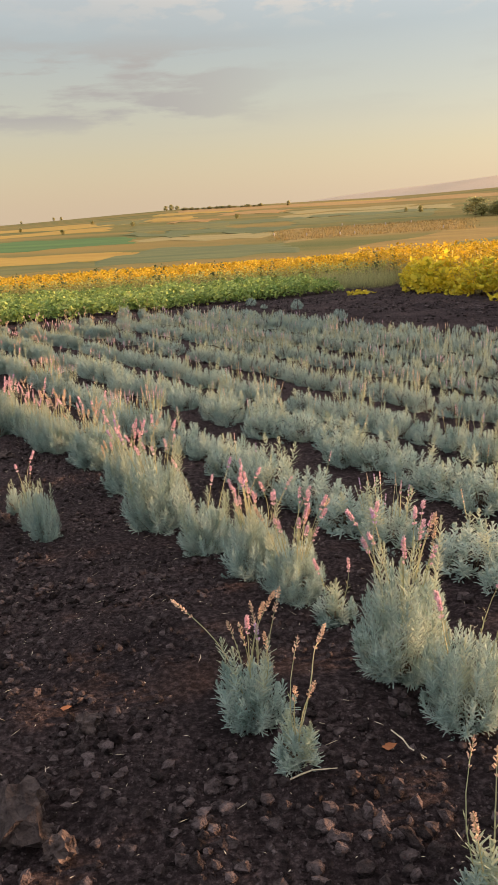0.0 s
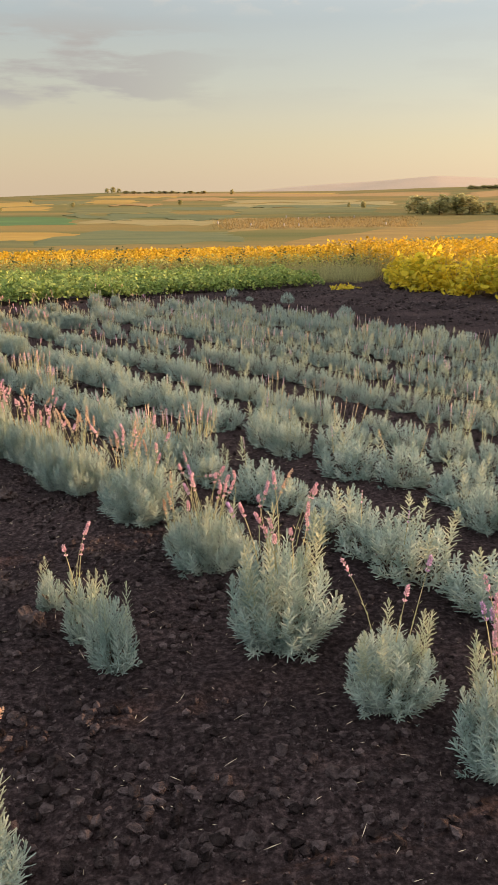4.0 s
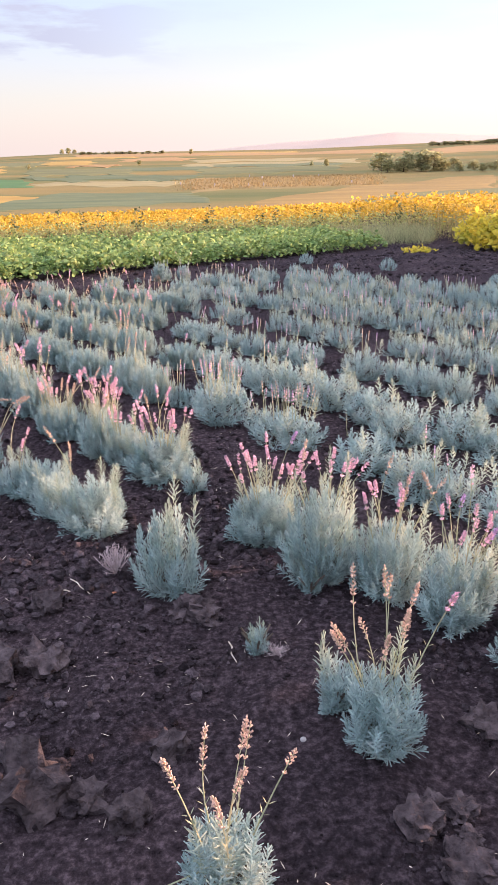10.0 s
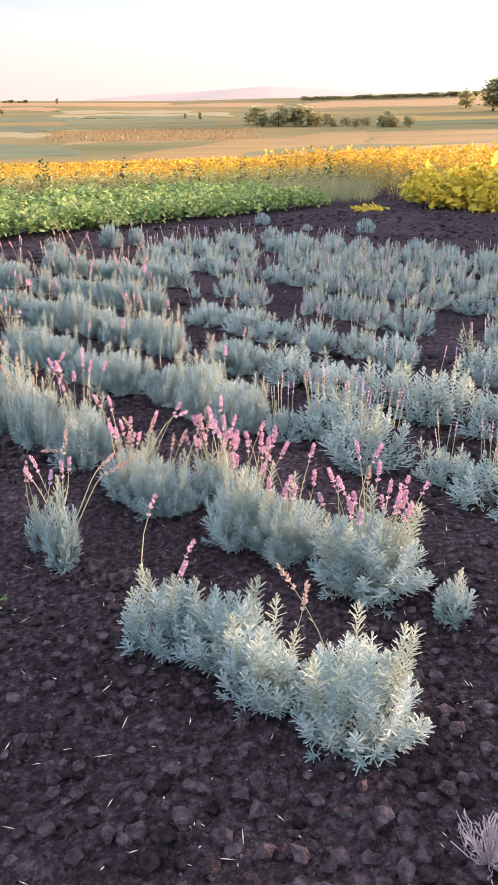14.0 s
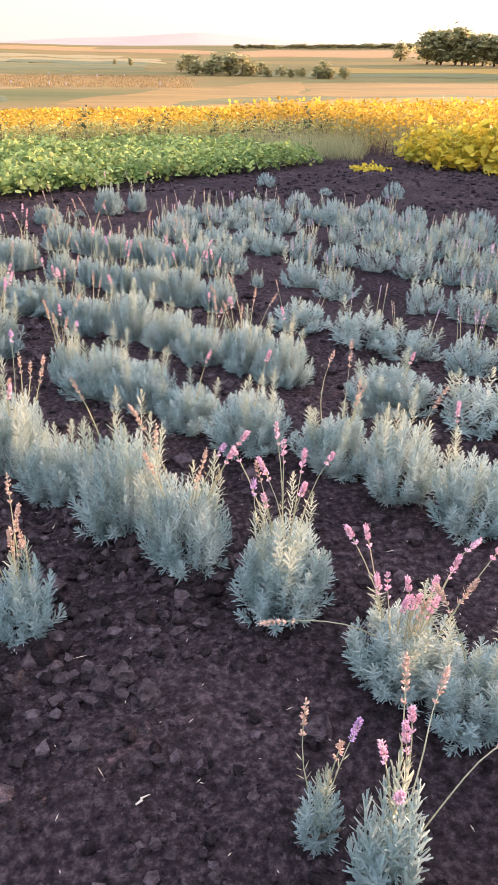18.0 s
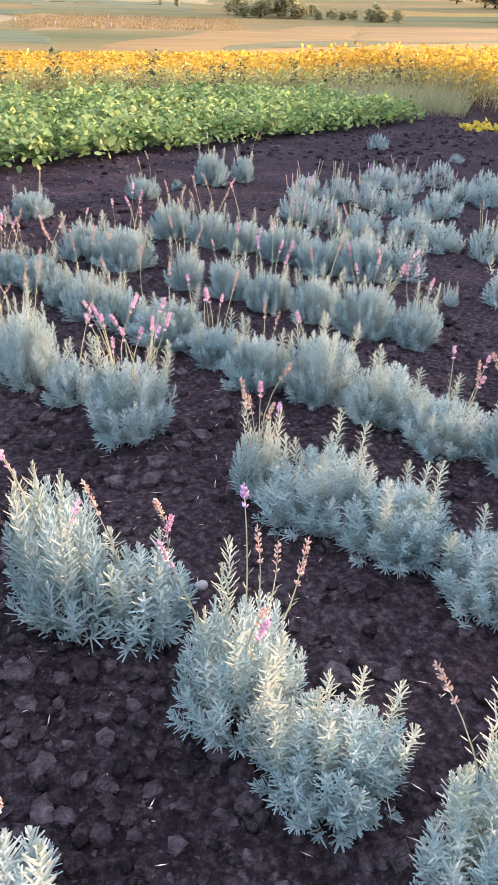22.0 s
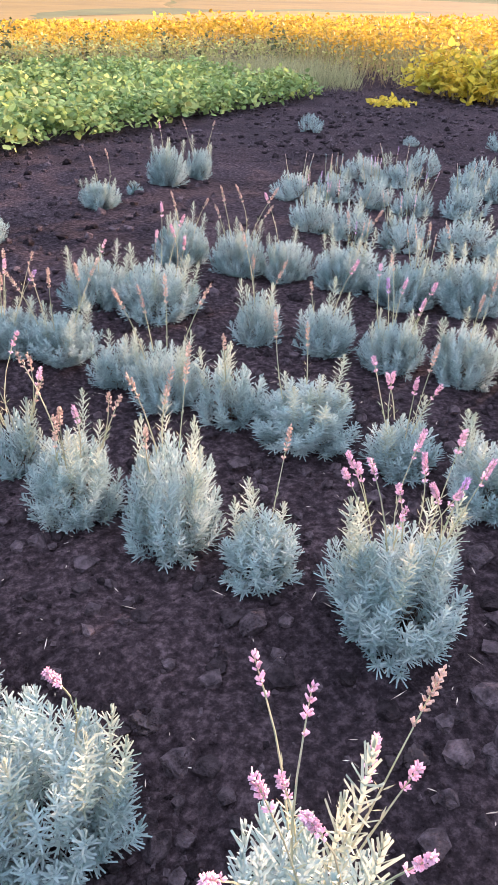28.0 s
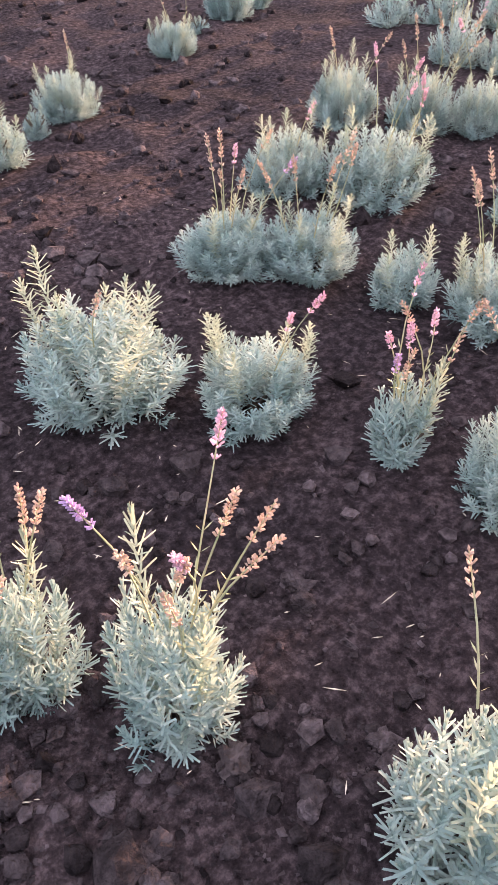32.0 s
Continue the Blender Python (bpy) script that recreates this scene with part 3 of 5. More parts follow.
def lavender(s, d, r, h, flowers, row_name, style="near"):
    """One lavender bush at s along the row and d across the rows."""
    x, y = place_of(s, d)
    bush = new("lavender_bush")
    bush.location = at_ground(x, y, 0.008)
    bush.rotation_euler = (0, 0, dice.uniform(0, 6.28))
    if flowers > 4 and row_name in ("row 2", "row 3") and s < 10:
        flowers = round(flowers * 1.7)
    if style == "near":
        size = min(NEAR, key=lambda v: abs(v - r))
        child("foliage", dice.choice(NEAR[size]), bush, Matrix.Diagonal((r / size, r / size, h / NEAR_HEIGHT[size], 1)))
    else:
        kinds = {"middle": MIDDLE, "tall": TALL, "round": ROUND}[style]
        child("foliage", dice.choice(kinds), bush, Matrix.Diagonal((r / R0, r / R0, h / H0, 1)))
    size = "tall" if h > 0.32 else "small" if h < 0.17 else "rounded"
    if style == "near":
        child("woody_foot", STUMP, bush)
        mood = ("pink" if s in (4.12, 8.9, 8.3) else "faded") if row_name == "row 1" else dice.choice(["pink", "pink", "pink", "faded", "faded"])
        for k in range(flowers):
            stalk, end, way = dice.choice(STALKS)
            a, q = dice.uniform(0, 6.28), math.sqrt(dice.random())
            lean = Euler((0, dice.uniform(2, 10) / 57 + 0.22 * q, a))
            m = Matrix.Translation((0.55 * r * q * math.cos(a), 0.55 * r * q * math.sin(a), h * 0.84)) @ lean.to_matrix().to_4x4()
            st = child("flower_stalk", stalk, bush, m)
            kind = mood if dice.random() < 0.75 else dice.choice(["pink", "pink", "violet", "faded", "faded"])
            child("flower_head", dice.choice(HEADS[kind]), st, Matrix.Translation(end) @ way.to_track_quat("Z", "Y").to_matrix().to_4x4(), HEAD_LABEL[kind])
    else:
        for k in range(flowers):
            a, q = dice.uniform(0, 6.28), math.sqrt(dice.random())
            m = Matrix.Translation((0.6 * r * q * math.cos(a), 0.6 * r * q * math.sin(a), h * 0.75)) @ Euler((0, 0.25 * q, a)).to_matrix().to_4x4()
            child("flower_stalk", dice.choice(SPIKES), bush, m)
    tell = "with flower spikes" if flowers > 2 else "with few spikes" if flowers else "without flowers"
    where = "alone on dark soil" if row_name == "strays" else "in a planted row"
    BUSHES[row_name, s] = bush
    tagged(bush, f"{size} silver-green lavender bush {tell}, {where}", "lavender", f"lavender {row_name}")
    return bush


def plant_row(k, plants):
    for s, d, r, h, f in plants:
        merged = k > 1 and h > 0.17 and s < (0, 11.0, 11.2, 12.0, 11.0, 11.0)[k - 1]
        spread = (1.12, 1.2, 1.32, 1.28, 1.2, 1.2)[k - 1] if merged else (1.12, 1.12, 1.17, 1.26, 1.2, 1.2)[k - 1]
        size = max(r, 0.13 if merged else 0.045) * spread
        lavender(s, d, min(0.225, size), h, f, f"row {k}", "near" if k < 3 or s > (9.2, 9.8, 11.4, 12.0)[k - 3] else "middle")


plant_row(1, [(0.83, 1.03, 0.09, 0.15, 7), (1.48, 0.99, 0.08, 0.14, 3), (1.76, 1.02, 0.12, 0.23, 9), (3.10, 0.33, 0.12, 0.27, 7), (3.86, 1.02, 0.10, 0.28, 0), (4.12, 1.03, 0.09, 0.23, 3), (4.37, 1.01, 0.06, 0.16, 0), (5.25, 0.29, 0.12, 0.30, 3), (5.87, 0.48, 0.10, 0.21, 7), (5.96, 1.05, 0.11, 0.25, 10), (6.15, 1.08, 0.07, 0.18, 0), (6.51, 1.09, 0.03, 0.10, 0), (7.01, 1.10, 0.12, 0.32, 0), (7.69, 1.15, 0.16, 0.26, 1), (7.93, 1.09, 0.12, 0.2, 1), (8.12, 1.14, 0.13, 0.21, 0), (8.3, 1.08, 0.12, 0.2, 3), (8.90, 1.16, 0.08, 0.29, 5), (9.05, 1.17, 0.05, 0.16, 3)])
plant_row(1, [(10.00, 1.22, 0.10, 0.22, 7), (10.26, 1.22, 0.08, 0.24, 5), (10.75, 1.19, 0.12, 0.24, 5), (11.24, 1.29, 0.10, 0.24, 7)])
plant_row(2, [(1.37, 1.53, 0.10, 0.31, 4), (1.66, 1.55, 0.15, 0.39, 9), (2.10, 1.61, 0.09, 0.15, 2), (2.40, 1.63, 0.13, 0.25, 10), (2.72, 1.64, 0.14, 0.31, 11), (3.14, 1.62, 0.14, 0.26, 3), (3.66, 1.59, 0.19, 0.40, 9), (4.34, 1.73, 0.16, 0.29, 9), (4.60, 1.72, 0.08, 0.16, 3), (5.05, 1.78, 0.20, 0.31, 6), (5.33, 1.82, 0.13, 0.21, 7), (5.65, 1.72, 0.15, 0.28, 9), (5.88, 1.67, 0.12, 0.29, 4), (6.23, 1.73, 0.13, 0.30, 8), (6.51, 1.70, 0.13, 0.29, 6), (6.75, 1.60, 0.12, 0.37, 6), (6.70, 1.50, 0.05, 0.10, 0), (7.12, 1.65, 0.15, 0.25, 12)])
plant_row(2, [(7.73, 1.71, 0.07, 0.15, 0), (8.05, 1.73, 0.18, 0.24, 13), (8.35, 1.70, 0.12, 0.20, 5), (8.52, 1.66, 0.10, 0.27, 10), (8.84, 1.83, 0.12, 0.17, 14), (8.92, 1.65, 0.10, 0.20, 4), (9.13, 1.67, 0.07, 0.20, 9), (9.52, 1.71, 0.13, 0.27, 6), (9.88, 1.72, 0.12, 0.29, 5), (10.19, 1.76, 0.14, 0.34, 1), (10.53, 1.77, 0.10, 0.22, 0), (10.77, 1.78, 0.13, 0.32, 7), (11.14, 1.85, 0.13, 0.21, 3), (11.29, 1.73, 0.13, 0.34, 2), (11.43, 1.80, 0.13, 0.32, 1), (11.81, 1.72, 0.13, 0.37, 11), (12.27, 1.72, 0.15, 0.31, 1), (12.60, 1.77, 0.135, 0.30, 3)])
plant_row(2, [(12.85, 1.78, 0.125, 0.32, 4), (13.31, 1.82, 0.11, 0.34, 9), (13.57, 1.79, 0.10, 0.30, 7)])
plant_row(3, [(2.15, 2.41, 0.17, 0.21, 1), (2.63, 2.35, 0.17, 0.24, 8), (2.92, 2.34, 0.17, 0.20, 0), (3.32, 2.38, 0.17, 0.23, 1), (3.73, 2.37, 0.17, 0.26, 1), (3.99, 2.39, 0.14, 0.23, 1), (4.25, 2.41, 0.17, 0.25, 0), (4.72, 2.49, 0.13, 0.18, 0), (4.98, 2.46, 0.16, 0.25, 1), (5.37, 2.40, 0.12, 0.18, 0), (5.64, 2.48, 0.14, 0.30, 14), (5.75, 2.30, 0.19, 0.27, 14), (6.07, 2.38, 0.17, 0.21, 8), (6.43, 2.44, 0.17, 0.23, 1), (6.81, 2.47, 0.12, 0.21, 2), (7.05, 2.49, 0.14, 0.23, 1), (7.41, 2.54, 0.16, 0.21, 1), (7.94, 2.52, 0.20, 0.23, 14)])
plant_row(3, [(8.22, 2.57, 0.12, 0.15, 4), (8.58, 2.51, 0.19, 0.25, 12), (8.95, 2.75, 0.17, 0.20, 12), (9.04, 2.50, 0.09, 0.15, 5), (9.28, 2.45, 0.13, 0.26, 1), (9.58, 2.50, 0.11, 0.28, 1), (9.86, 2.54, 0.12, 0.21, 4), (10.24, 2.50, 0.14, 0.24, 1), (10.56, 2.51, 0.09, 0.19, 1), (10.84, 2.50, 0.11, 0.21, 0), (11.08, 2.49, 0.14, 0.24, 0), (11.33, 2.50, 0.09, 0.24, 6), (11.93, 2.50, 0.16, 0.29, 13), (12.28, 2.52, 0.11, 0.18, 1), (12.54, 2.51, 0.13, 0.32, 4), (12.85, 2.50, 0.13, 0.25, 7), (13.12, 2.57, 0.08, 0.21, 9), (13.48, 2.62, 0.14, 0.20, 2)])
plant_row(3, [(13.82, 2.51, 0.185, 0.26, 1)])
plant_row(4, [(2.64, 3.03, 0.15, 0.24, 1), (2.91, 3.07, 0.17, 0.22, 0), (3.23, 3.10, 0.17, 0.21, 0), (3.66, 3.21, 0.17, 0.24, 0), (3.92, 3.11, 0.14, 0.23, 1), (4.18, 3.27, 0.17, 0.24, 0), (4.62, 3.26, 0.17, 0.26, 3), (4.92, 3.13, 0.17, 0.23, 1), (5.23, 3.32, 0.17, 0.26, 7), (5.51, 3.14, 0.15, 0.23, 1), (5.78, 3.15, 0.15, 0.25, 3), (6.06, 3.42, 0.17, 0.19, 4), (6.37, 3.16, 0.17, 0.23, 1), (6.68, 3.16, 0.17, 0.25, 3), (6.98, 3.17, 0.17, 0.21, 4), (7.29, 3.18, 0.17, 0.23, 0), (7.60, 3.05, 0.17, 0.25, 0), (7.96, 3.19, 0.17, 0.22, 0)])
plant_row(4, [(8.29, 3.20, 0.17, 0.23, 1), (8.63, 3.20, 0.17, 0.25, 3), (8.96, 3.21, 0.17, 0.21, 4), (9.29, 3.25, 0.17, 0.17, 0), (9.59, 3.23, 0.17, 0.20, 1), (9.97, 3.17, 0.17, 0.20, 1), (10.52, 3.13, 0.11, 0.24, 1), (10.77, 3.17, 0.13, 0.24, 7), (11.03, 3.15, 0.12, 0.19, 4), (11.31, 3.22, 0.14, 0.21, 0), (11.58, 3.18, 0.13, 0.28, 1), (11.85, 3.12, 0.11, 0.22, 2), (12.14, 3.18, 0.11, 0.18, 6), (12.47, 3.21, 0.16, 0.19, 2), (12.75, 3.18, 0.11, 0.22, 1), (13.00, 3.18, 0.12, 0.22, 4), (13.26, 3.24, 0.10, 0.17, 0), (13.56, 3.28, 0.13, 0.18, 5)])
plant_row(4, [(13.79, 3.21, 0.13, 0.17, 7)])
plant_row(5, [(10.25, 3.88, 0.16, 0.14, 3), (10.54, 3.89, 0.17, 0.18, 3), (10.95, 3.92, 0.17, 0.18, 3), (11.60, 3.96, 0.11, 0.22, 3), (11.85, 3.91, 0.14, 0.24, 7), (12.14, 3.91, 0.13, 0.22, 2), (12.42, 3.89, 0.13, 0.20, 6), (12.70, 3.89, 0.12, 0.22, 2), (13.00, 3.87, 0.11, 0.22, 3), (13.50, 3.85, 0.17, 0.25, 5), (13.81, 3.82, 0.14, 0.22, 1)])
plant_row(6, [(11.74, 4.55, 0.05, 0.10, 0), (12.31, 4.61, 0.15, 0.24, 1), (12.62, 4.61, 0.15, 0.20, 1), (12.94, 4.64, 0.14, 0.21, 2), (13.25, 4.66, 0.13, 0.20, 1), (13.48, 4.57, 0.13, 0.23, 5), (13.81, 4.55, 0.14, 0.22, 2)])


def fill_row(k, first, last, across, slant, flowering):
    """The rest of a row: bushes about a third of a metre apart, with a gap here and there."""
    s = first
    while s < last:
        if dice.random() > 0.06:
            lavender(s, across + slant * s + dice.gauss(0, 0.03), dice.uniform(0.155, 0.195), dice.uniform(0.17, 0.23), int(dice.random() < flowering + 0.1) * dice.randint(3, 9), f"row {k}", "tall" if k > 5 and s < 11.5 else "middle")
        s += dice.uniform(0.25, 0.35)


fill_row(2, -0.6, 1.1, 1.57, 0.019, 0.8)
fill_row(3, 0.0, 1.95, 2.30, 0.022, 0.5)
fill_row(4, 0.4, 2.45, 3.03, 0.02, 0.4)
fill_row(5, 1.0, 10.0, 3.72, 0.021, 0.6)
fill_row(6, 1.6, 11.6, 4.5, 0.02, 0.7)
fill_row(6, 12.2, 12.9, 4.5, 0.02, 0.6)
fill_row(7, 2.4, 13.9, 5.27, 0.02, 0.8)
fill_row(8, 3.1, 14.0, 6.05, 0.02, 0.8)
fill_row(9, 3.8, 13.8, 6.82, 0.02, 0.45)

def trailing_stalk(row, s, bearing, reach, rise, end_z, kind):
    """A long stalk that arches out of a bush and ends in a flower head."""
    bush = BUSHES[row, s]
    way = Vector((math.cos(radians(bearing)), math.sin(radians(bearing))))
    pts = []
    for k in range(7):
        t = k / 6
        out = 0.03 + reach * t
        pts.append([way.x * out + 0.008 * math.sin(5 * t), way.y * out, 0.1 * (1 - t) + 1.3 * rise * t * (1 - t) + end_z * t])
    stalk = child("flower_stalk", mesh_of("stalk", *tube(pts, [0.0021, 0.002, 0.0019, 0.0018, 0.0016, 0.0014, 0.0012], 4), [M_STALK]), bush, Matrix.Rotation(-bush.rotation_euler.z, 4, "Z"), "long arching stalk")
    last = Vector(pts[-1]) - Vector(pts[-2])
    child("flower_head", HEADS[kind][2], stalk, Matrix.Translation(pts[-1]) @ last.to_track_quat("Z", "Y").to_matrix().to_4x4(), HEAD_LABEL[kind])


for spec in [("row 1", 5.87, 190, 0.30, 0.03, 0.02, "faded"), ("row 1", 8.90, -10, 0.16, 0.16, 0.36, "faded"), ("row 1", 8.90, 40, 0.2, 0.12, 0.30, "faded"), ("row 2", 9.13, 165, 0.26, 0.10, 0.20, "faded"), ("row 2", 9.13, 20, 0.2, 0.16, 0.3, "pink"), ("row 2", 5.05, -15, 0.34, 0.10, 0.26, "pink"), ("row 1", 1.48, 60, 0.14, 0.12, 0.30, "faded"), ("row 1", 1.76, 150, 0.18, 0.12, 0.34, "faded"), ("row 1", 5.96, 50, 0.15, 0.1, 0.33, "faded"), ("row 1", 11.24, 20, 0.16, 0.1, 0.34, "faded")]:
    trailing_stalk(*spec)


# the loose bushes past the rows' ends
for s, d, r, h, f in [(14.97, 3.72, 0.12, 0.16, 3), (14.99, 4.03, 0.06, 0.1, 0), (14.99, 4.28, 0.13, 0.19, 1), (14.98, 5.36, 0.13, 0.17, 2), (15.02, 5.8, 0.06, 0.08, 0), (15.01, 6.21, 0.14, 0.28, 1), (14.96, 6.6, 0.1, 0.25, 2)]:
    lavender(s, d, r * 1.22, h, f, "strays", "near")
for s, d, r, h in [(15.3, 9.5, 0.16, 0.18), (13.2, 9.3, 0.17, 0.2), (14.0, 9.0, 0.09, 0.1), (10.5, 8.27, 0.17, 0.22), (7.5, 8.4, 0.12, 0.12)]:
    lavender(s, d, r, h, 0, "strays", "round")
s = 5.6
while s < 13.8:
    lavender(s, 7.3 + 0.02 * s + dice.gauss(0, 0.07), dice.uniform(0.15, 0.2), dice.uniform(0.17, 0.24), 0, "last row", "round")
    s += dice.uniform(0.36, 0.62)


# ---- crops ----
def inside(px, py, poly):
    n, hit = len(poly), np.zeros(len(px), bool)
    for k in range(n):
        (x1, y1), (x2, y2) = poly[k], poly[(k + 1) % n]
        cut = (y1 > py) != (y2 > py)
        hit ^= cut & (px < (x2 - x1) * (py - y1) / ((y2 - y1) or 1e-9) + x1)
    return hit


def scatter(poly, per_m2, g):
    p = np.array(poly, float)
    lo, hi = p.min(0), p.max(0)
    n = int(per_m2 * np.prod(hi - lo))
    q = lo + g.random((n, 2)) * (hi - lo)
    return q[inside(q[:, 0], q[:, 1], poly)]


def leafy(points, g, leaf, rise=0.2):
    n = len(points)
    up = unit(g.normal(size=(n, 3)) * 0.55 + [0, 0, 1.0])
    way = unit(np.cross(up, g.normal(size=(n, 3))) + [0, 0, rise - 0.2])
    s = leaf * (0.65 + 0.7 * g.random(n))
    return broad(points, way, up, s, s * 0.85)


def bean_plant_mesh(seed, n, leaf, small):
    """A dome of broad leaves; small: plain four-cornered leaves."""
    g = np.random.default_rng(seed)
    a, q = g.random(n) * 6.28, np.sqrt(g.random(n))
    z = 0.36 * (1 - 0.7 * q ** 3) * (0.4 + 0.65 * g.random(n)) + 0.03
    pts = np.stack([0.3 * q * np.cos(a), 0.3 * q * np.sin(a), z], -1)
    if not small:
        return leafy(pts, g, leaf)
    up = unit(g.normal(size=(n, 3)) * 0.6 + [0, 0, 1.0])
    way = unit(np.cross(up, g.normal(size=(n, 3))))
    return blades(pts, way, unit(np.cross(up, way)), leaf * (0.7 + 0.6 * g.random(n)), leaf * 0.85, 0.45)


BEANS = [bean_plant_mesh(410 + k, 155, 0.078, True) for k in range(5)]
BEAN_MESH = [mesh_of("bean_foliage", *bean_plant_mesh(400 + k, 210, 0.07, False), [M_BEAN]) for k in range(5)]
g = np.random.default_rng(21)
EDGE_A, EDGE_B = np.array([-12.0, 12.4]), np.array([2.65, 21.6])
edge_len = np.linalg.norm(EDGE_B - EDGE_A)
edge_way = (EDGE_B - EDGE_A) / edge_len
edge_in = np.array([-edge_way[1], edge_way[0]])
for row_k in range(2):
    t = 2.0 + 0.2 * row_k
    while t < edge_len - 0.2:
        p = EDGE_A + edge_way * t + edge_in * (0.28 + 0.42 * row_k + 0.06 * g.normal())
        plant = new("bean_plant")
        plant.location = at_ground(*p, 0.01)
        plant.rotation_euler = (0, 0, g.random() * 6.28)
        child("foliage", BEAN_MESH[g.integers(5)], plant, Matrix.Scale(0.85 + 0.35 * g.random(), 4))
        tagged(plant, "low green bean plant with broad yellowing leaves at the bed's edge", "bean plant", "bean plants along the bed")
        t += 0.36 + 0.12 * g.random()
bed = [tuple(EDGE_A + edge_in * 1.0), tuple(EDGE_B + edge_in * 1.0), (1.6, 25.2), (-20.0, 27.0), (-20.0, 9.5)]
parts = []
pts = scatter(bed, 5.0, g)
for k, (x, y) in enumerate(pts):
    v, f = BEANS[k % 5]
    a, s = g.random() * 6.28, 0.85 + 0.4 * g.random()
    rot = np.array([[math.cos(a), -math.sin(a), 0], [math.sin(a), math.cos(a), 0], [0, 0, 1]]) * s
    parts.append((v @ rot.T + [x, y, float(land(x, y))], f, 0))
tagged(new("bean_crop", mesh_of("bean_crop", *joined(parts)[:2], [M_BEAN])), "dense bed of green bean plants with yellowing leaves", "bean crop", kind="stuff")


def stems(points, height, g, lean=0.12, width=0.012):
    way = unit(g.normal(size=(len(points), 3)) * [lean, lean, 0] + [0, 0, 1.0])
    side = unit(np.cross(way, g.normal(size=(len(points), 3))))
    return (*blades(points, way, side, height, width, 0.3), way)


def tall_crop(name, poly, per_m2, height, leaf, leaf_mat, g, full, label, category, lower_mat=None):
    """Upright stems with leaves; full: the share of leaves that hang below the top."""
    p = scatter(poly, per_m2, g)
    base = np.stack([p[:, 0], p[:, 1], land(p[:, 0], p[:, 1])], -1)
    hh = height * (0.75 + 0.4 * g.random(len(p)))
    sv, sf, way = stems(base, hh, g)
    spots, low = [], []
    for k in range(5):
        t = np.where(g.random(len(p)) < full, 0.15 + 0.8 * g.random(len(p)), 0.82 + 0.2 * g.random(len(p)))
        spots.append(base + way * (hh * t)[:, None] + g.normal(size=(len(p), 3)) * [0.07, 0.07, 0.02])
        low.append(t < 0.62)
    spots, low = np.concatenate(spots), np.concatenate(low)
    lv, lf = leafy(spots, g, leaf)
    slot = np.where(low, 2, 1) if lower_mat else np.ones(len(spots), int)
    v, f, i = joined([(sv, sf, 0), (lv, lf, 1)])
    i = [0] * len(sf) + list(slot) * 2
    tagged(new(name, mesh_of(name, v, f, [M_DRYSTEM, leaf_mat] + ([lower_mat] if lower_mat else []), i)), label, category, kind="stuff")


g = np.random.default_rng(31)
# mixed weeds behind the beans, then the golden crop
tall_crop("weed_strip", [(-22, 27.2), (1.6, 25.4), (4.6, 25.6), (9, 27), (9, 28.4), (4, 27.2), (-22, 29.2)], 52, 0.62, 0.066, M_WEED, g, 0.75, "strip of dry brown and green weeds behind the beans", "weeds")
tall_crop("golden_crop", [(-26, 29.0), (4, 27.4), (4, 33), (-26, 35)], 44, 0.58, 0.07, M_YELLOW, g, 0.5, "golden ripe crop with yellow leaves", "crop", M_WEED)
tall_crop("golden_crop", [(-26, 35), (4, 33), (10, 33), (30, 33), (30, 46), (-26, 46)], 12, 0.52, 0.13, M_YELLOW, g, 0.1, "golden ripe crop further down the slope", "crop")
tall_crop("yellow_crop", [(4.2, 20.4), (4.5, 18.0), (5.3, 14.6), (5.8, 12.6), (8.0, 12.0), (8.0, 28), (4.4, 27)], 46, 0.92, 0.075, M_YELLOW, g, 0.45, "tall yellow crop with dry brown stems", "crop", M_WEED)
tall_crop("yellow_crop", [(8.0, 11.0), (30, 11.0), (30, 33), (4.4, 33), (4.4, 27.5), (8.0, 28)], 17, 0.92, 0.11, M_YELLOW, g, 0.2, "tall yellow crop reaching along the field", "crop", M_WEED)
# pale grass between bean bed and yellow crop
p = scatter([(2.3, 22.6), (3.6, 21.9), (4.4, 23.5), (4.6, 25.8), (1.8, 25.6)], 420, g)
base = np.stack([p[:, 0], p[:, 1], land(p[:, 0], p[:, 1])], -1)
sv, sf, _ = stems(base, 0.25 + 0.35 * g.random(len(p)), g, 0.35, 0.009)
tagged(new("dry_grass", mesh_of("dry_grass", sv, sf, [M_GRASS])), "pale dry grass between bean bed and yellow crop", "grass", kind="stuff")


def leafy_mound(seed, r, h, leaf, n, mat, name):
    g = np.random.default_rng(seed)
    a, q = g.random(n) * 6.28, np.sqrt(g.random(n))
    pts = np.stack([r * q * np.cos(a), r * q * np.sin(a), h * (1 - 0.6 * q ** 2) * (0.25 + 0.8 * g.random(n))], -1)
    return mesh_of(name, *leafy(pts, g, leaf), [mat])


MOUND = [leafy_mound(500 + k, 0.42, 0.75, 0.115, 230, M_YELLOWGREEN, "foliage") for k in range(4)]
LOW = [leafy_mound(510 + k, 0.4, 0.2, 0.1, 110, M_YELLOWGREEN, "foliage") for k in range(3)]
STEMS = []
for k in range(4):
    lean = 0.08 + 0.07 * k
    STEMS.append(mesh_of("stem", *tube([[0.03, 0, -0.02], [lean * 0.5, 0.01, 0.3], [lean, 0, 0.62 - 0.04 * k]], [0.008, 0.006, 0.003], 5), [M_DRYSTEM]))
vine_line = [(4.15, 21.2), (3.95, 20.0), (4.2, 18.9), (4.5, 17.6), (4.9, 16.2), (5.25, 14.8), (5.6, 13.3)]
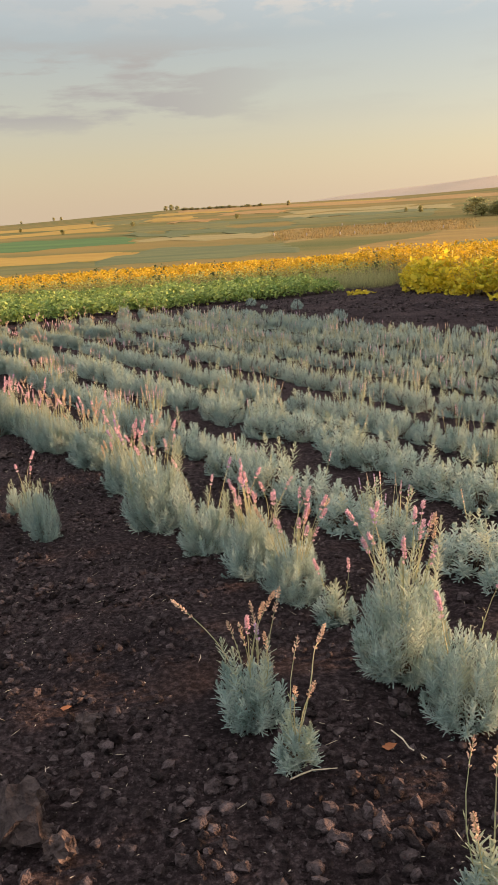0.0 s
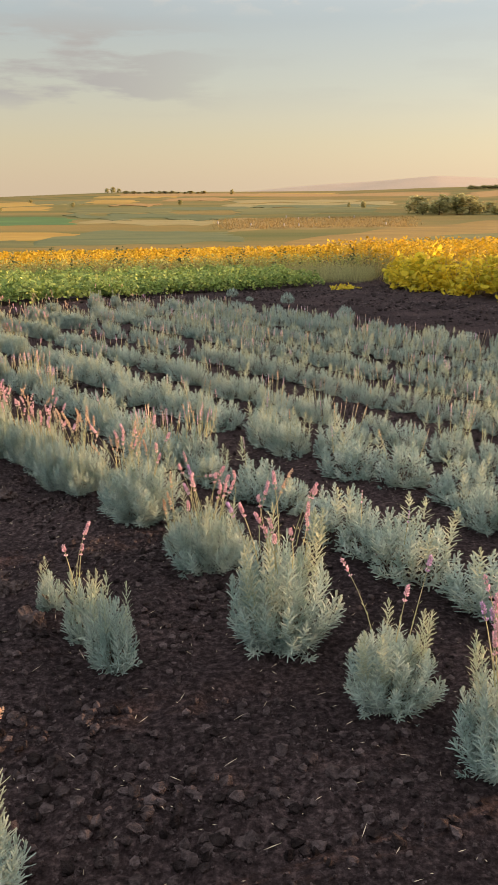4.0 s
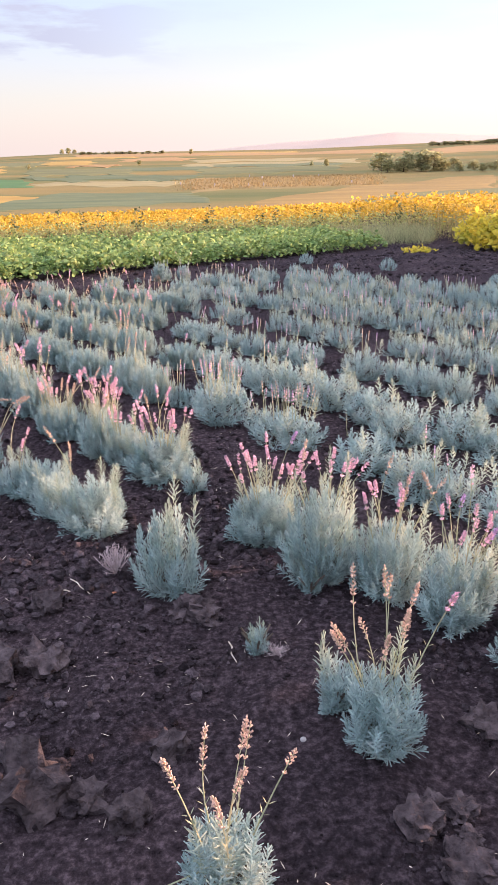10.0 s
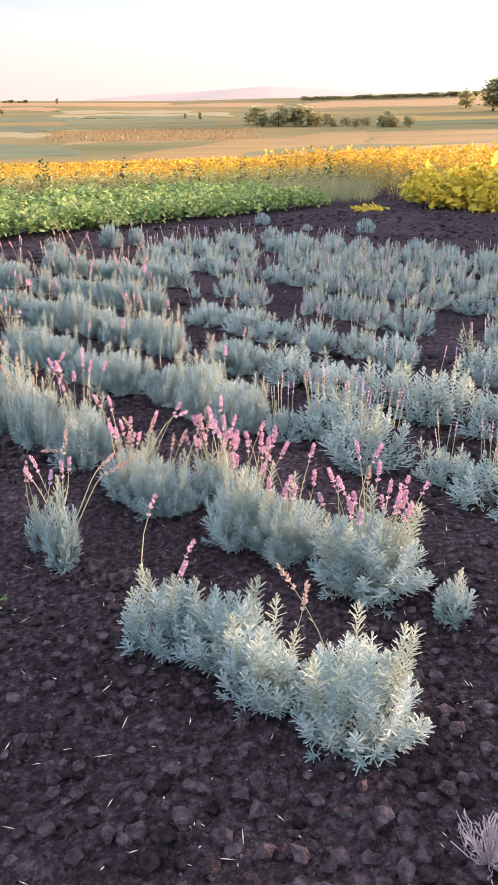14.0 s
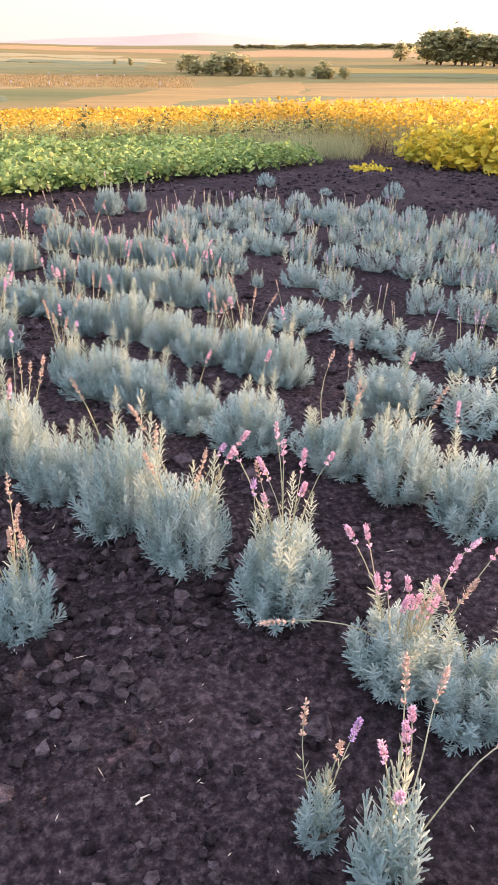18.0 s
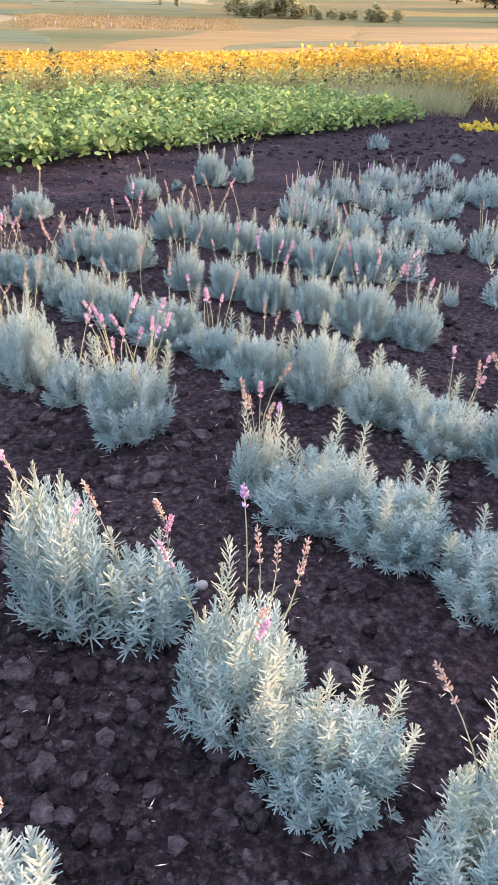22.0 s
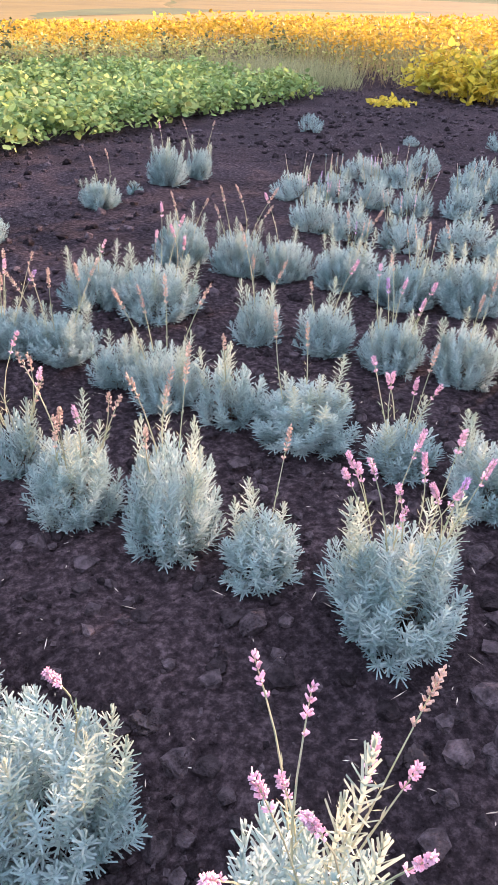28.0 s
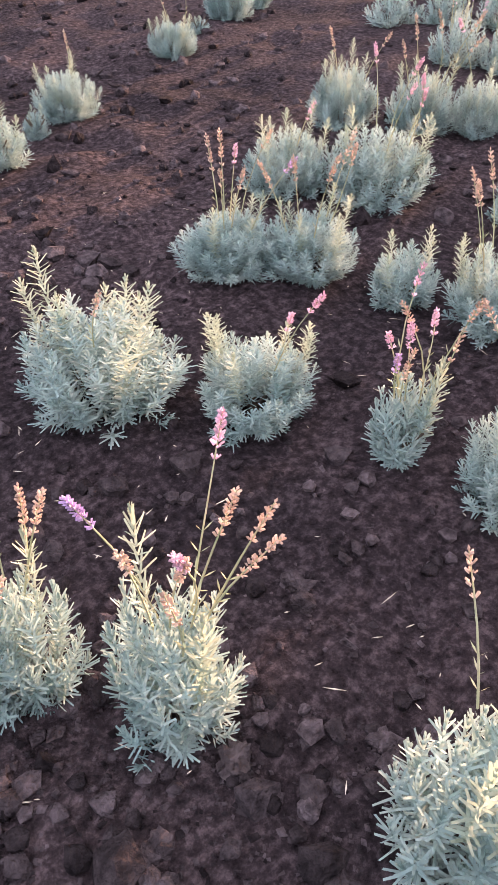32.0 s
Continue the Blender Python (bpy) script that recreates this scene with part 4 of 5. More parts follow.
for (xa, ya), (xb, yb) in zip(vine_line, vine_line[1:]):
    for t in (0.0, 0.33, 0.66):
        vine = new("yellow_plant")
        vine.location = at_ground(xa + (xb - xa) * t + g.normal() * 0.1 + 0.15, ya + (yb - ya) * t, 0.01)
        vine.rotation_euler = (0, 0, g.random() * 6.28)
        child("foliage", MOUND[g.integers(4)], vine, Matrix.Scale(0.9 + 0.4 * g.random(), 4))
        for turn in range(7):
            child("stem", STEMS[g.integers(4)], vine, Matrix.Rotation(turn * 0.9 + 0.4 * g.random(), 4, "Z"))
        tagged(vine, "tall leafy plant with large yellow and green leaves", "plant", "yellow plants at the crop edge")
for x, y, s in [(2.72, 20.15, 0.75), (2.9, 20.05, 0.55), (4.9, 15.0, 0.9), (5.2, 13.9, 1.0), (4.5, 16.9, 0.8), (4.1, 18.2, 0.7)]:
    low = new("creeping_plant")
    low.location = at_ground(x, y, 0.01)
    child("foliage", LOW[g.integers(3)], low, Matrix.Scale(s, 4))
    tagged(low, "low creeping plant with yellow-green leaves on bare soil", "plant", "creeping plants")


for x, y in [(-4.11, 8.14), (-4.0, 7.95)]:
    gw = np.random.default_rng(int(-x * 100))
    wp = np.stack([0.045 * gw.normal(size=110), 0.03 * gw.normal(size=110), 0.012 + 0.035 * gw.random(110)], -1)
    sprig = new("ground_weed", mesh_of("ground_weed", *leafy(wp, gw, 0.014), [M_BEAN]))
    sprig.location = at_ground(x, y)
    tagged(sprig, "small flat green weed on dark soil", "weed", "ground weeds", "stuff")


def weed_mesh(seed):
    g = np.random.default_rng(seed)
    parts = [(*tube([[0, 0, -0.02], [0.01, 0, 0.4], [0.02, 0.02, 0.85]], [0.008, 0.006, 0.003], 4), 0)]
    t = g.random(60)
    pts = np.stack([0.02 * t + 0.10 * (1 - 0.5 * t) * g.normal(size=60), 0.02 * t + 0.10 * (1 - 0.5 * t) * g.normal(size=60), 0.15 + 0.75 * t], -1)
    v, f = leafy(pts, g, 0.075)
    vv, ff, ii = joined([*parts, (v, f, 1)])
    return mesh_of("tall_weed", vv, ff, [M_DRYSTEM, M_DARKWEED], ii)


WEEDS = [weed_mesh(600 + k) for k in range(4)]
for k in range(46):
    x = -15 + 0.48 * k + g.normal() * 0.25
    weed = new("tall_weed", WEEDS[g.integers(4)])
    weed.location = (x, 27.3 - 0.04 * (x + 15) + g.normal() * 0.5, 0)
    weed.location.z = float(land(weed.location.x, weed.location.y)) - 0.01
    weed.rotation_euler = (0, 0, g.random() * 6.28)
    s = 0.75 + 0.4 * g.random()
    weed.scale = (s, s, s)
    tagged(weed, "tall dark green weed among dry stems", "weed", "tall weeds")


# ---- the far slope ----
FIELDS = []


def field(name, corners, height, mat, label, step=44):
    """A crop or meadow laid on the far slope: four corners as (bearing in degrees, metres away)."""
    (a1, d1), (a2, d2), (a3, d3), (a4, d4) = corners
    u, v = np.meshgrid(np.linspace(0, 1, step), np.linspace(0, 1, step))
    az = np.radians((a1 * (1 - u) + a2 * u) * (1 - v) + (a4 * (1 - u) + a3 * u) * v)
    dd = (d1 * (1 - u) + d2 * u) * (1 - v) + (d4 * (1 - u) + d3 * u) * v
    dd = dd * (1 + 0.07 * (bumps(u * 6 + a1, v * 3 + d1) - 0.5))
    az = az + radians(0.9) * (bumps(u * 4 + d1, v * 9 + a2) - 0.5)
    x, y = dd * np.sin(az), dd * np.cos(az)
    FIELDS.append(name)
    rim = np.minimum.reduce([u, v, 1 - u, 1 - v])
    z = land(x, y) + np.where(rim > 1e-6, 0.07 + 0.006 * len(FIELDS) + 0.03 * height, -0.02)
    k = np.arange(step * step).reshape(step, step)
    q = np.stack([k[:-1, :-1], k[:-1, 1:], k[1:, 1:], k[1:, :-1]], -1).reshape(-1, 4)[:, ::-1]
    tagged(new(name, mesh_of(name, np.stack([x, y, z], -1).reshape(-1, 3), q, [mat])), label, "field", "far fields", "structure")


field("green_field", [(-24.0, 459), (-8.3, 452), (-8.3, 365), (-24.0, 360)], 0.3, M_F_GREEN, "bright young green crop on the far slope")
field("golden_field", [(-30.0, 343), (-9.5, 327), (-7.0, 283), (-30.0, 277)], 0.6, M_F_GOLD, "golden crop strip on the far slope")
field("dark_field", [(-7.0, 332), (2.0, 319), (3.6, 261), (-12.0, 255)], 1.0, M_F_DARK, "dark green crop in the valley")
field("olive_field", [(-30.0, 273), (-12.0, 273), (-10.0, 240), (-30.0, 240)], 0.4, M_F_OLIVE, "olive meadow in the valley")
field("stubble_field", [(-8.0, 413), (2.0, 403), (2.0, 367), (-8.0, 378)], 0.2, M_F_PALE, "pale stubble strip on the far slope")
field("corn_field", [(2.3, 411), (14.8, 441), (14.5, 342), (2.5, 319)], 0.9, M_F_CORN, "dry brown corn on the far slope")
field("tan_field", [(6.0, 263), (23.0, 420), (23.0, 284), (6.0, 226)], 0.2, M_F_TAN, "tan stubble field rising across the valley")
field("tan_field", [(23.1, 420), (60.0, 531), (60.0, 316), (23.1, 284)], 0.2, M_F_TAN, "tan stubble field across the valley")
field("olive_field", [(19.0, 508), (60.0, 628), (60.0, 588), (19.0, 446)], 0.5, M_F_OLIVE, "olive meadow strip across the valley")
field("golden_field", [(24.0, 576), (60.0, 723), (60.0, 652), (24.0, 522)], 0.4, M_F_GOLD, "golden strip under the wood")
field("golden_field", [(-30.0, 697), (-4.0, 789), (-4.0, 667), (-30.0, 586)], 0.5, M_F_GOLD, "golden strip high on the slope")
field("golden_field", [(-30.0, 539), (-10.0, 610), (-10.0, 537), (-30.0, 479)], 0.5, M_F_GOLD, "golden strip on the slope")
field("dark_field", [(-8.0, 572), (4.0, 582), (4.0, 520), (-8.0, 510)], 0.7, M_F_DARK, "dark green strip on the slope")
field("stubble_field", [(2.0, 630), (14.0, 660), (14.0, 607), (2.0, 570)], 0.3, M_F_PALE, "pale strip on the slope")
field("olive_field", [(3.0, 543), (13.0, 574), (13.0, 476), (3.0, 461)], 0.6, M_F_OLIVE, "olive meadow on the slope")
field("dark_field", [(-6.0, 477), (3.0, 461), (3.0, 428), (-6.0, 434)], 0.6, M_F_DARK, "dark strip on the slope")
field("olive_field", [(14.0, 270), (40.0, 400), (40.0, 374), (14.0, 257)], 0.3, M_F_OLIVE, "olive strip below the tan stubble")
field("golden_field", [(14.0, 255), (40.0, 369), (40.0, 308), (14.0, 222)], 0.5, M_F_GOLD, "golden strip below the dark strip")
field("dark_field", [(-8.7, 483), (-4.7, 426), (-4.7, 406), (-8.7, 457)], 0.5, M_F_DARK, "thin dark strip on the slope")
field("dark_field", [(-1.7, 448), (1.9, 417), (1.9, 397), (-1.7, 424)], 0.5, M_F_DARK, "thin dark strip across the slope")
field("olive_field", [(-8.3, 573), (-1.4, 556), (-1.4, 472), (-8.4, 485)], 0.3, M_F_OLIVE, "dull green meadow on the slope")
field("reddish_field", [(-2.1, 828), (2.7, 836), (2.7, 734), (-2.1, 722)], 0.3, M_F_RED, "reddish brown strip on the slope")
field("olive_field", [(-11.1, 815), (-7.1, 768), (-7.1, 661), (-11.2, 679)], 0.3, M_F_OLIVE, "dull green strip on the slope")
field("golden_field", [(-6.8, 1009), (-0.9, 1033), (-0.9, 891), (-6.8, 869)], 0.3, M_F_GOLD, "golden strip near the crest")
field("stubble_field", [(2.7, 718), (11.4, 742), (11.4, 668), (2.7, 652)], 0.3, M_F_PALE, "pale stubble strip")
field("dark_field", [(4.2, 606), (12.9, 604), (12.9, 559), (4.2, 558)], 0.4, M_F_DARK, "dark green strip")
field("reddish_field", [(-5.6, 652), (-2.4, 652), (-2.4, 605), (-5.6, 606)], 0.3, M_F_RED, "brown strip on the slope")
field("golden_field", [(3.7, 1071), (10.3, 1129), (10.3, 982), (3.7, 931)], 0.3, M_F_GOLD, "golden strip along the slope")
field("reddish_field", [(-5.0, 1167), (18.0, 961), (18.0, 823), (-5.0, 989)], 0.5, M_F_RED, "reddish crop along the crest")
field("reddish_field", [(19.0, 957), (36.0, 1025), (36.0, 814), (19.0, 749)], 0.5, M_F_RED, "orange reddish field on the rise")



# standing dry corn, and pale markers among it
def far_spot(az, dist):
    x, y = dist * math.sin(radians(az)), dist * math.cos(radians(az))
    return x, y, float(land(x, y)) + 0.1


g = np.random.default_rng(91)
n = 6500
u, v = 1.12 * g.random(n) ** 0.9 - 0.06 + 0.03 * g.normal(size=n), np.floor(g.random(n) * 22) / 22 + 0.03 * g.random(n)
az, dist = np.radians(2.5 + 12.2 * u), (325 + 20 * u) * (1 - v) + (411 + 28 * u) * v
cx, cy = dist * np.sin(az), dist * np.cos(az)
stalk_v, stalk_f, _ = stems(np.stack([cx, cy, land(cx, cy)], -1), 0.5 + 0.8 * g.random(n) ** 2, g, 0.2, 0.3)
tagged(new("dry_corn", mesh_of("dry_corn", stalk_v, stalk_f, [M_CORN])), "standing rows of dry brown corn across the valley", "corn", kind="stuff")
# bright specks of unknown kind, given the shape of short posts
MARK = mesh_of("marker", *tube([[0, 0, 0], [0, 0, 0.5], [0, 0, 1.3]], [0.32, 0.32, 0.28], 6), [M_PALE])
for az, dist in [(6.57, 424), (7.42, 407), (4.03, 349), (6.39, 347), (7.44, 347), (9.6, 417), (11.37, 421), (13.57, 359), (1.69, 365)]:
    mark = new("pale_marker", MARK)
    mark.location = far_spot(az, dist)
    tagged(mark, "small pale marker of unknown kind among the dry corn", "post", "pale posts")


def tree_mesh(seed, wide, crown_from, leaves, leaf):
    """A tree one metre high: tapered trunk, limbs, and a ragged crown of leaf clumps."""
    g = np.random.default_rng(seed)
    wood = [(*tube([[0, 0, -0.03], [0.01, 0, 0.25], [0.0, 0.01, 0.6], [0.02, 0, 0.88]], [0.03, 0.024, 0.014, 0.004], 6), 0)]
    spots = []
    for k in range(13):
        a, z = k * 2.4 + g.random(), crown_from + (0.92 - crown_from) * (k + g.random()) / 13
        reach = wide * (0.35 + 0.65 * math.sin(math.pi * min(1, (z - crown_from + 0.12) / (1.08 - crown_from)))) * (0.7 + 0.4 * g.random())
        end = np.array([reach * math.cos(a), reach * math.sin(a), z + 0.08])
        wood.append((*tube([[0, 0, z - 0.1], end * [0.5, 0.5, 0] + [0, 0, z], end], [0.010, 0.007, 0.003], 4), 0))
        for c in range(4):
            m = end * [0.3 + 0.22 * c, 0.3 + 0.22 * c, 1] + g.normal(size=3) * 0.03
            spots.append(m + g.normal(size=(leaves, 3)) * [0.075, 0.075, 0.055])
    spots = np.concatenate(spots)
    trunk = joined(wood)
    return mesh_of("trunk", *trunk[:2], [M_BARK]), mesh_of("crown", *leafy(spots, g, leaf), [M_TREE])


TREES = [tree_mesh(700 + k, (0.42, 0.36, 0.5, 0.4)[k], (0.1, 0.06, 0.05, 0.08)[k], 15, 0.105) for k in range(4)]


def tree(az, dist, height, wide=1.0, label="distant leafy tree with a dark green crown", group="far trees"):
    x, y = dist * math.sin(radians(az)), dist * math.cos(radians(az))
    t = new("tree")
    t.location = (x, y, float(land(x, y)) - 0.1)
    t.rotation_euler = (0, 0, dice.uniform(0, 6.28))
    trunk, crown = dice.choice(TREES)
    m = Matrix.Diagonal((height * wide, height * wide, height, 1))
    child("trunk", trunk, t, m)
    child("crown", crown, t, m)
    tagged(t, label, "tree", group)


for az, dist, height, wide in [(31.5, 673, 21.0, 1.3), (32.1, 673, 21.2, 1.3), (32.4, 673, 22.2, 1.3), (33.3, 672, 23.8, 1.3), (33.7, 672, 21.4, 1.3), (34.1, 671, 18.1, 1.3), (34.5, 671, 17.4, 1.3), (35.0, 671, 20.8, 1.3), (35.7, 671, 20.3, 1.3), (36.2, 670, 17.8, 1.3), (36.5, 670, 19.5, 1.3), (37.2, 670, 20.5, 1.3), (37.8, 670, 17.3, 1.3), (38.1, 669, 19.7, 1.3), (38.6, 669, 17.7, 1.3), (39.1, 669, 17.3, 1.3), (39.8, 668, 20.5, 1.3), (40.1, 668, 18.1, 1.3), (40.8, 668, 19.2, 1.3), (41.3, 667, 20.3, 1.3), (41.6, 667, 18.6, 1.3), (42.1, 667, 18.6, 1.3)]:
    tree(az, dist, height, wide)
for az, dist, height, wide in [(42.5, 667, 18.1, 1.3), (43.2, 666, 17.0, 1.3), (43.4, 666, 19.4, 1.3), (44.0, 666, 19.0, 1.3), (44.6, 665, 18.2, 1.3), (45.3, 665, 17.6, 1.3), (45.6, 665, 17.7, 1.3), (46.2, 665, 18.0, 1.3), (46.5, 665, 19.9, 1.3), (15.7, 475, 9.4, 1.5), (16.1, 455, 6.6, 1.5), (16.9, 475, 5.9, 1.5), (17.2, 458, 7.6, 1.5), (17.5, 478, 9.2, 1.5), (18.4, 478, 9.5, 1.5), (18.4, 461, 9.8, 1.5), (19.2, 464, 9.6, 1.5), (19.6, 479, 5.9, 1.5), (19.9, 465, 5.6, 1.5), (20.5, 482, 5.9, 1.5), (20.9, 458, 4.6, 1.5), (21.8, 468, 4.7, 1.5)]:
    tree(az, dist, height, wide)
for az, dist, height, wide in [(21.9, 491, 4.4, 1.5), (22.4, 456, 4.1, 1.5), (22.9, 478, 3.7, 1.5), (23.2, 470, 4.3, 1.5), (24.2, 456, 5.9, 1.5), (24.6, 465, 7.4, 1.5), (24.9, 459, 5.3, 1.5), (25.1, 465, 4.4, 1.5), (25.9, 479, 4.9, 1.5), (26.0, 458, 4.6, 1.5), (29.8, 721, 12.5, 1.5), (12.0, 551, 4.3, 1.2), (11.0, 565, 3.0, 1.2), (-5.9, 1254, 6.8, 1.2), (-5.5, 1232, 8.0, 1.2), (-5.1, 1212, 6.1, 1.2), (-13.7, 1288, 4.9, 1.2), (-13.2, 1260, 4.8, 1.2), (-16.0, 639, 3.3, 1.2), (-13.2, 530, 3.2, 1.2), (-11.1, 728, 3.2, 1.2), (-8.3, 603, 3.2, 1.2)]:
    tree(az, dist, height, wide)
for az, dist, height, wide in [(-0.9, 619, 3.8, 1.2), (2.8, 1042, 5.8, 1.2), (-15.9, 1290, 4.1, 1.2), (19.3, 1053, 5.0, 3.0), (19.7, 1053, 3.6, 3.0), (20.1, 1053, 4.9, 3.0), (20.5, 1053, 4.3, 3.0), (20.9, 1053, 4.7, 3.0), (21.3, 1053, 4.6, 3.0), (21.7, 1053, 4.0, 3.0), (22.1, 1053, 3.0, 3.0), (22.5, 1053, 3.3, 3.0), (22.9, 1053, 5.0, 3.0), (23.3, 1053, 5.1, 3.0), (23.7, 1053, 5.2, 3.0)]:
    tree(az, dist, height, wide)
for az, dist, height, wide in [(24.1, 1052, 3.8, 3.0), (24.5, 1052, 4.6, 3.0), (24.9, 1052, 5.0, 3.0), (25.3, 1052, 4.7, 3.0), (25.7, 1052, 5.1, 3.0), (26.1, 1052, 4.4, 3.0), (26.5, 1052, 4.8, 3.0), (26.9, 1052, 4.9, 3.0), (27.3, 1052, 3.9, 3.0), (27.7, 1052, 5.6, 3.0), (28.1, 1052, 5.7, 3.0), (28.5, 1052, 3.5, 3.0), (28.9, 1052, 5.8, 3.0), (29.3, 1052, 5.8, 3.0), (29.7, 1052, 5.1, 3.0), (30.1, 1053, 3.5, 3.0), (30.5, 1060, 5.8, 3.0), (30.9, 1066, 3.9, 3.0), (-4.6, 1140, 3.9, 3.4), (-4.1, 1139, 3.5, 3.4), (-3.7, 1137, 2.7, 3.4), (-3.2, 1135, 2.8, 3.4)]:
    tree(az, dist, height, wide)
for az, dist, height, wide in [(-2.8, 1133, 3.5, 3.4), (-2.3, 1132, 3.4, 3.4), (-1.9, 1130, 3.6, 3.4), (-1.4, 1127, 3.8, 3.4), (-1.0, 1124, 2.8, 3.4), (-0.5, 1119, 2.5, 3.4), (-0.1, 1116, 3.8, 3.4), (0.4, 1112, 2.5, 3.4), (0.8, 1107, 3.7, 3.4)]:
    tree(az, dist, height, wide)


# a ridge at the edge of sight; its emission stands in for haze
M_RIDGE = material("haze_glow_ridge", [(0.25, 0.215, 0.2), (0.3, 0.25, 0.22)], 0.002, rough=1.0)
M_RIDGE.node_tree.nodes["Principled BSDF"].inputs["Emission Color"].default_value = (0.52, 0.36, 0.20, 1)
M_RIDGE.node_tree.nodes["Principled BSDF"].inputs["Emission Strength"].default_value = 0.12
az = np.radians(np.linspace(-4, 75, 80))
top = np.interp(np.degrees(az), [-4, 4, 7, 17, 24, 75], [-40, 10, 30, 85, 60, -40]) + 5 * bumps(np.arange(80) * 0.3, np.zeros(80))
ridge_v = np.concatenate([np.stack([4300 * np.sin(az), 4300 * np.cos(az), top], -1), np.stack([3300 * np.sin(az), 3300 * np.cos(az), np.full(80, -90.0)], -1), np.stack([4800 * np.sin(az), 4800 * np.cos(az), np.full(80, -90.0)], -1)])
ridge_f = [(k, k + 1, 81 + k, 80 + k) for k in range(79)] + [(160 + k, 161 + k, k + 1, k) for k in range(79)]
tagged(new("backdrop", mesh_of("backdrop", ridge_v, ridge_f, [M_RIDGE], shade_smooth=True)), "violet ridge on the horizon, haze put in as glow", "ridge", kind="structure")


# ---- litter on the soil ----
def clod_mesh(seed, rough, level=2, broken=3):
    bm = bmesh.new()
    bmesh.ops.create_icosphere(bm, subdivisions=level, radius=1.0)
    off = Vector((seed * 3.1, seed * 1.7, 0))
    toss = random.Random(int(seed * 7) + 1)
    cuts = [(Vector((toss.gauss(0, 1), toss.gauss(0, 1), toss.gauss(0, 0.8))).normalized(), toss.uniform(0.7, 0.95)) for _ in range(broken)]
    for v in bm.verts:
        n = v.co.normalized()
        p = n * (1 + rough * (0.7 * noise.noise(n * 1.3 + off) + 0.4 * noise.noise(n * 3.1 + off)))
        for way, reach in cuts:
            p -= way * max(0.0, p.dot(way) - reach)
        v.co = p * (1 + 0.42 * rough * (noise.noise(n * 5.0 + off) + 0.6 * noise.noise(n * 11.0 + off)))
        v.co *= 1.25
        v.co.z *= 0.86
    v = np.array([list(w.co) for w in bm.verts])
    bm.verts.index_update()
    f = [[w.index for w in q.verts] for q in bm.faces]
    bm.free()
    return v, np.array(f)


g = np.random.default_rng(77)
GRAIN = [(OCTA * [1.0, 0.8 + 0.07 * k, 0.9] + 0.22 * np.random.default_rng(k).normal(size=(6, 3)), OCTF) for k in range(6)]
SMALL = [clod_mesh(k, 0.85, 1) for k in range(6)]
MEDIUM = [clod_mesh(k + 8, 0.95, 2) for k in range(6)]
parts = []
ox, oy = -9.0 + 14.5 * g.random(17000), 8.0 + 14.5 * g.random(17000)
lump = bumps(ox * 1.1 + 40, oy * 1.1) + 0.6 * g.random(len(ox))
for k in np.nonzero((lump > 0.72) & (oy < 20.3 + 0.61 * ox))[0]:
    r = 0.009 + 0.024 * g.random() ** 2.4
    a = g.random() * 6.28
    v, f = (GRAIN if r < 0.014 else SMALL)[k % 6]
    rot = np.array([[math.cos(a), -math.sin(a), 0], [math.sin(a), math.cos(a), 0], [0, 0, 1]]) * r
    parts.append((v @ rot.T + [ox[k], oy[k], float(lie(ox[k], oy[k])) + r * 0.1], f, 0))


def near_path(n, first=-0.6, wide=4.2, crowd=1.4):
    s, d = g.random(n) * 16.5 - 1.5, first + wide * g.random(n) ** crowd
    return s * ALONG.x + d * ACROSS.x, s * ALONG.y + d * ACROSS.y


open_x, open_y = near_path(120000, -0.7, 2.6, 1.0)
row_x, row_y = near_path(30000, 1.6, 2.8, 1.2)
xs, ys = np.concatenate([open_x, row_x]), np.concatenate([open_y, row_y])
heap = 0.6 * bumps(xs * 1.3 + 3, ys * 1.3) + 0.4 * bumps(xs * 4 + 3, ys * 4 + 8)
keep = heap + 0.42 * g.random(len(xs)) > 0.61
xs, ys, heap = xs[keep], ys[keep], heap[keep]
zs = lie(xs, ys)
for k in range(len(xs)):
    r = 0.0038 + (0.006 + 0.017 * heap[k] ** 1.6) * g.random() ** 5.5
    v, f = GRAIN[k % 6] if r < 0.0105 else SMALL[k % 6] if r < 0.021 else MEDIUM[k % 6]
    a = g.random() * 6.28
    rot = np.array([[math.cos(a), -math.sin(a), 0], [math.sin(a), math.cos(a), 0], [0, 0, 1]]) * r
    parts.append((v @ rot.T + [xs[k], ys[k], zs[k] + r * 0.3], f, 0))
tagged(new("soil_crumbs", mesh_of("soil_crumbs", *joined(parts)[:2], [M_SOIL_CLOD])), "loose dark soil crumbs strewn over the tilled field", "soil", kind="stuff")

BIG = [mesh_of("soil_clod", *clod_mesh(20 + k, 0.9, 3, 4), [M_BIG_CLOD], shade_smooth=False) for k in range(6)]


CLODS = []


def clod(x, y, r, flat=1.0):
    c = new("soil_clod", BIG[g.integers(6)])
    r *= 0.85
    CLODS.append((x, y, r))
    c.location = at_ground(x, y, -r * 0.15)
    c.rotation_euler = (0, 0, g.random() * 6.28)
    c.scale = (r * (0.9 + 0.3 * g.random()), r, r * flat * 1.25)
    tagged(c, "rough lump of dry brown soil lying on the field", "soil clod", "soil clods")


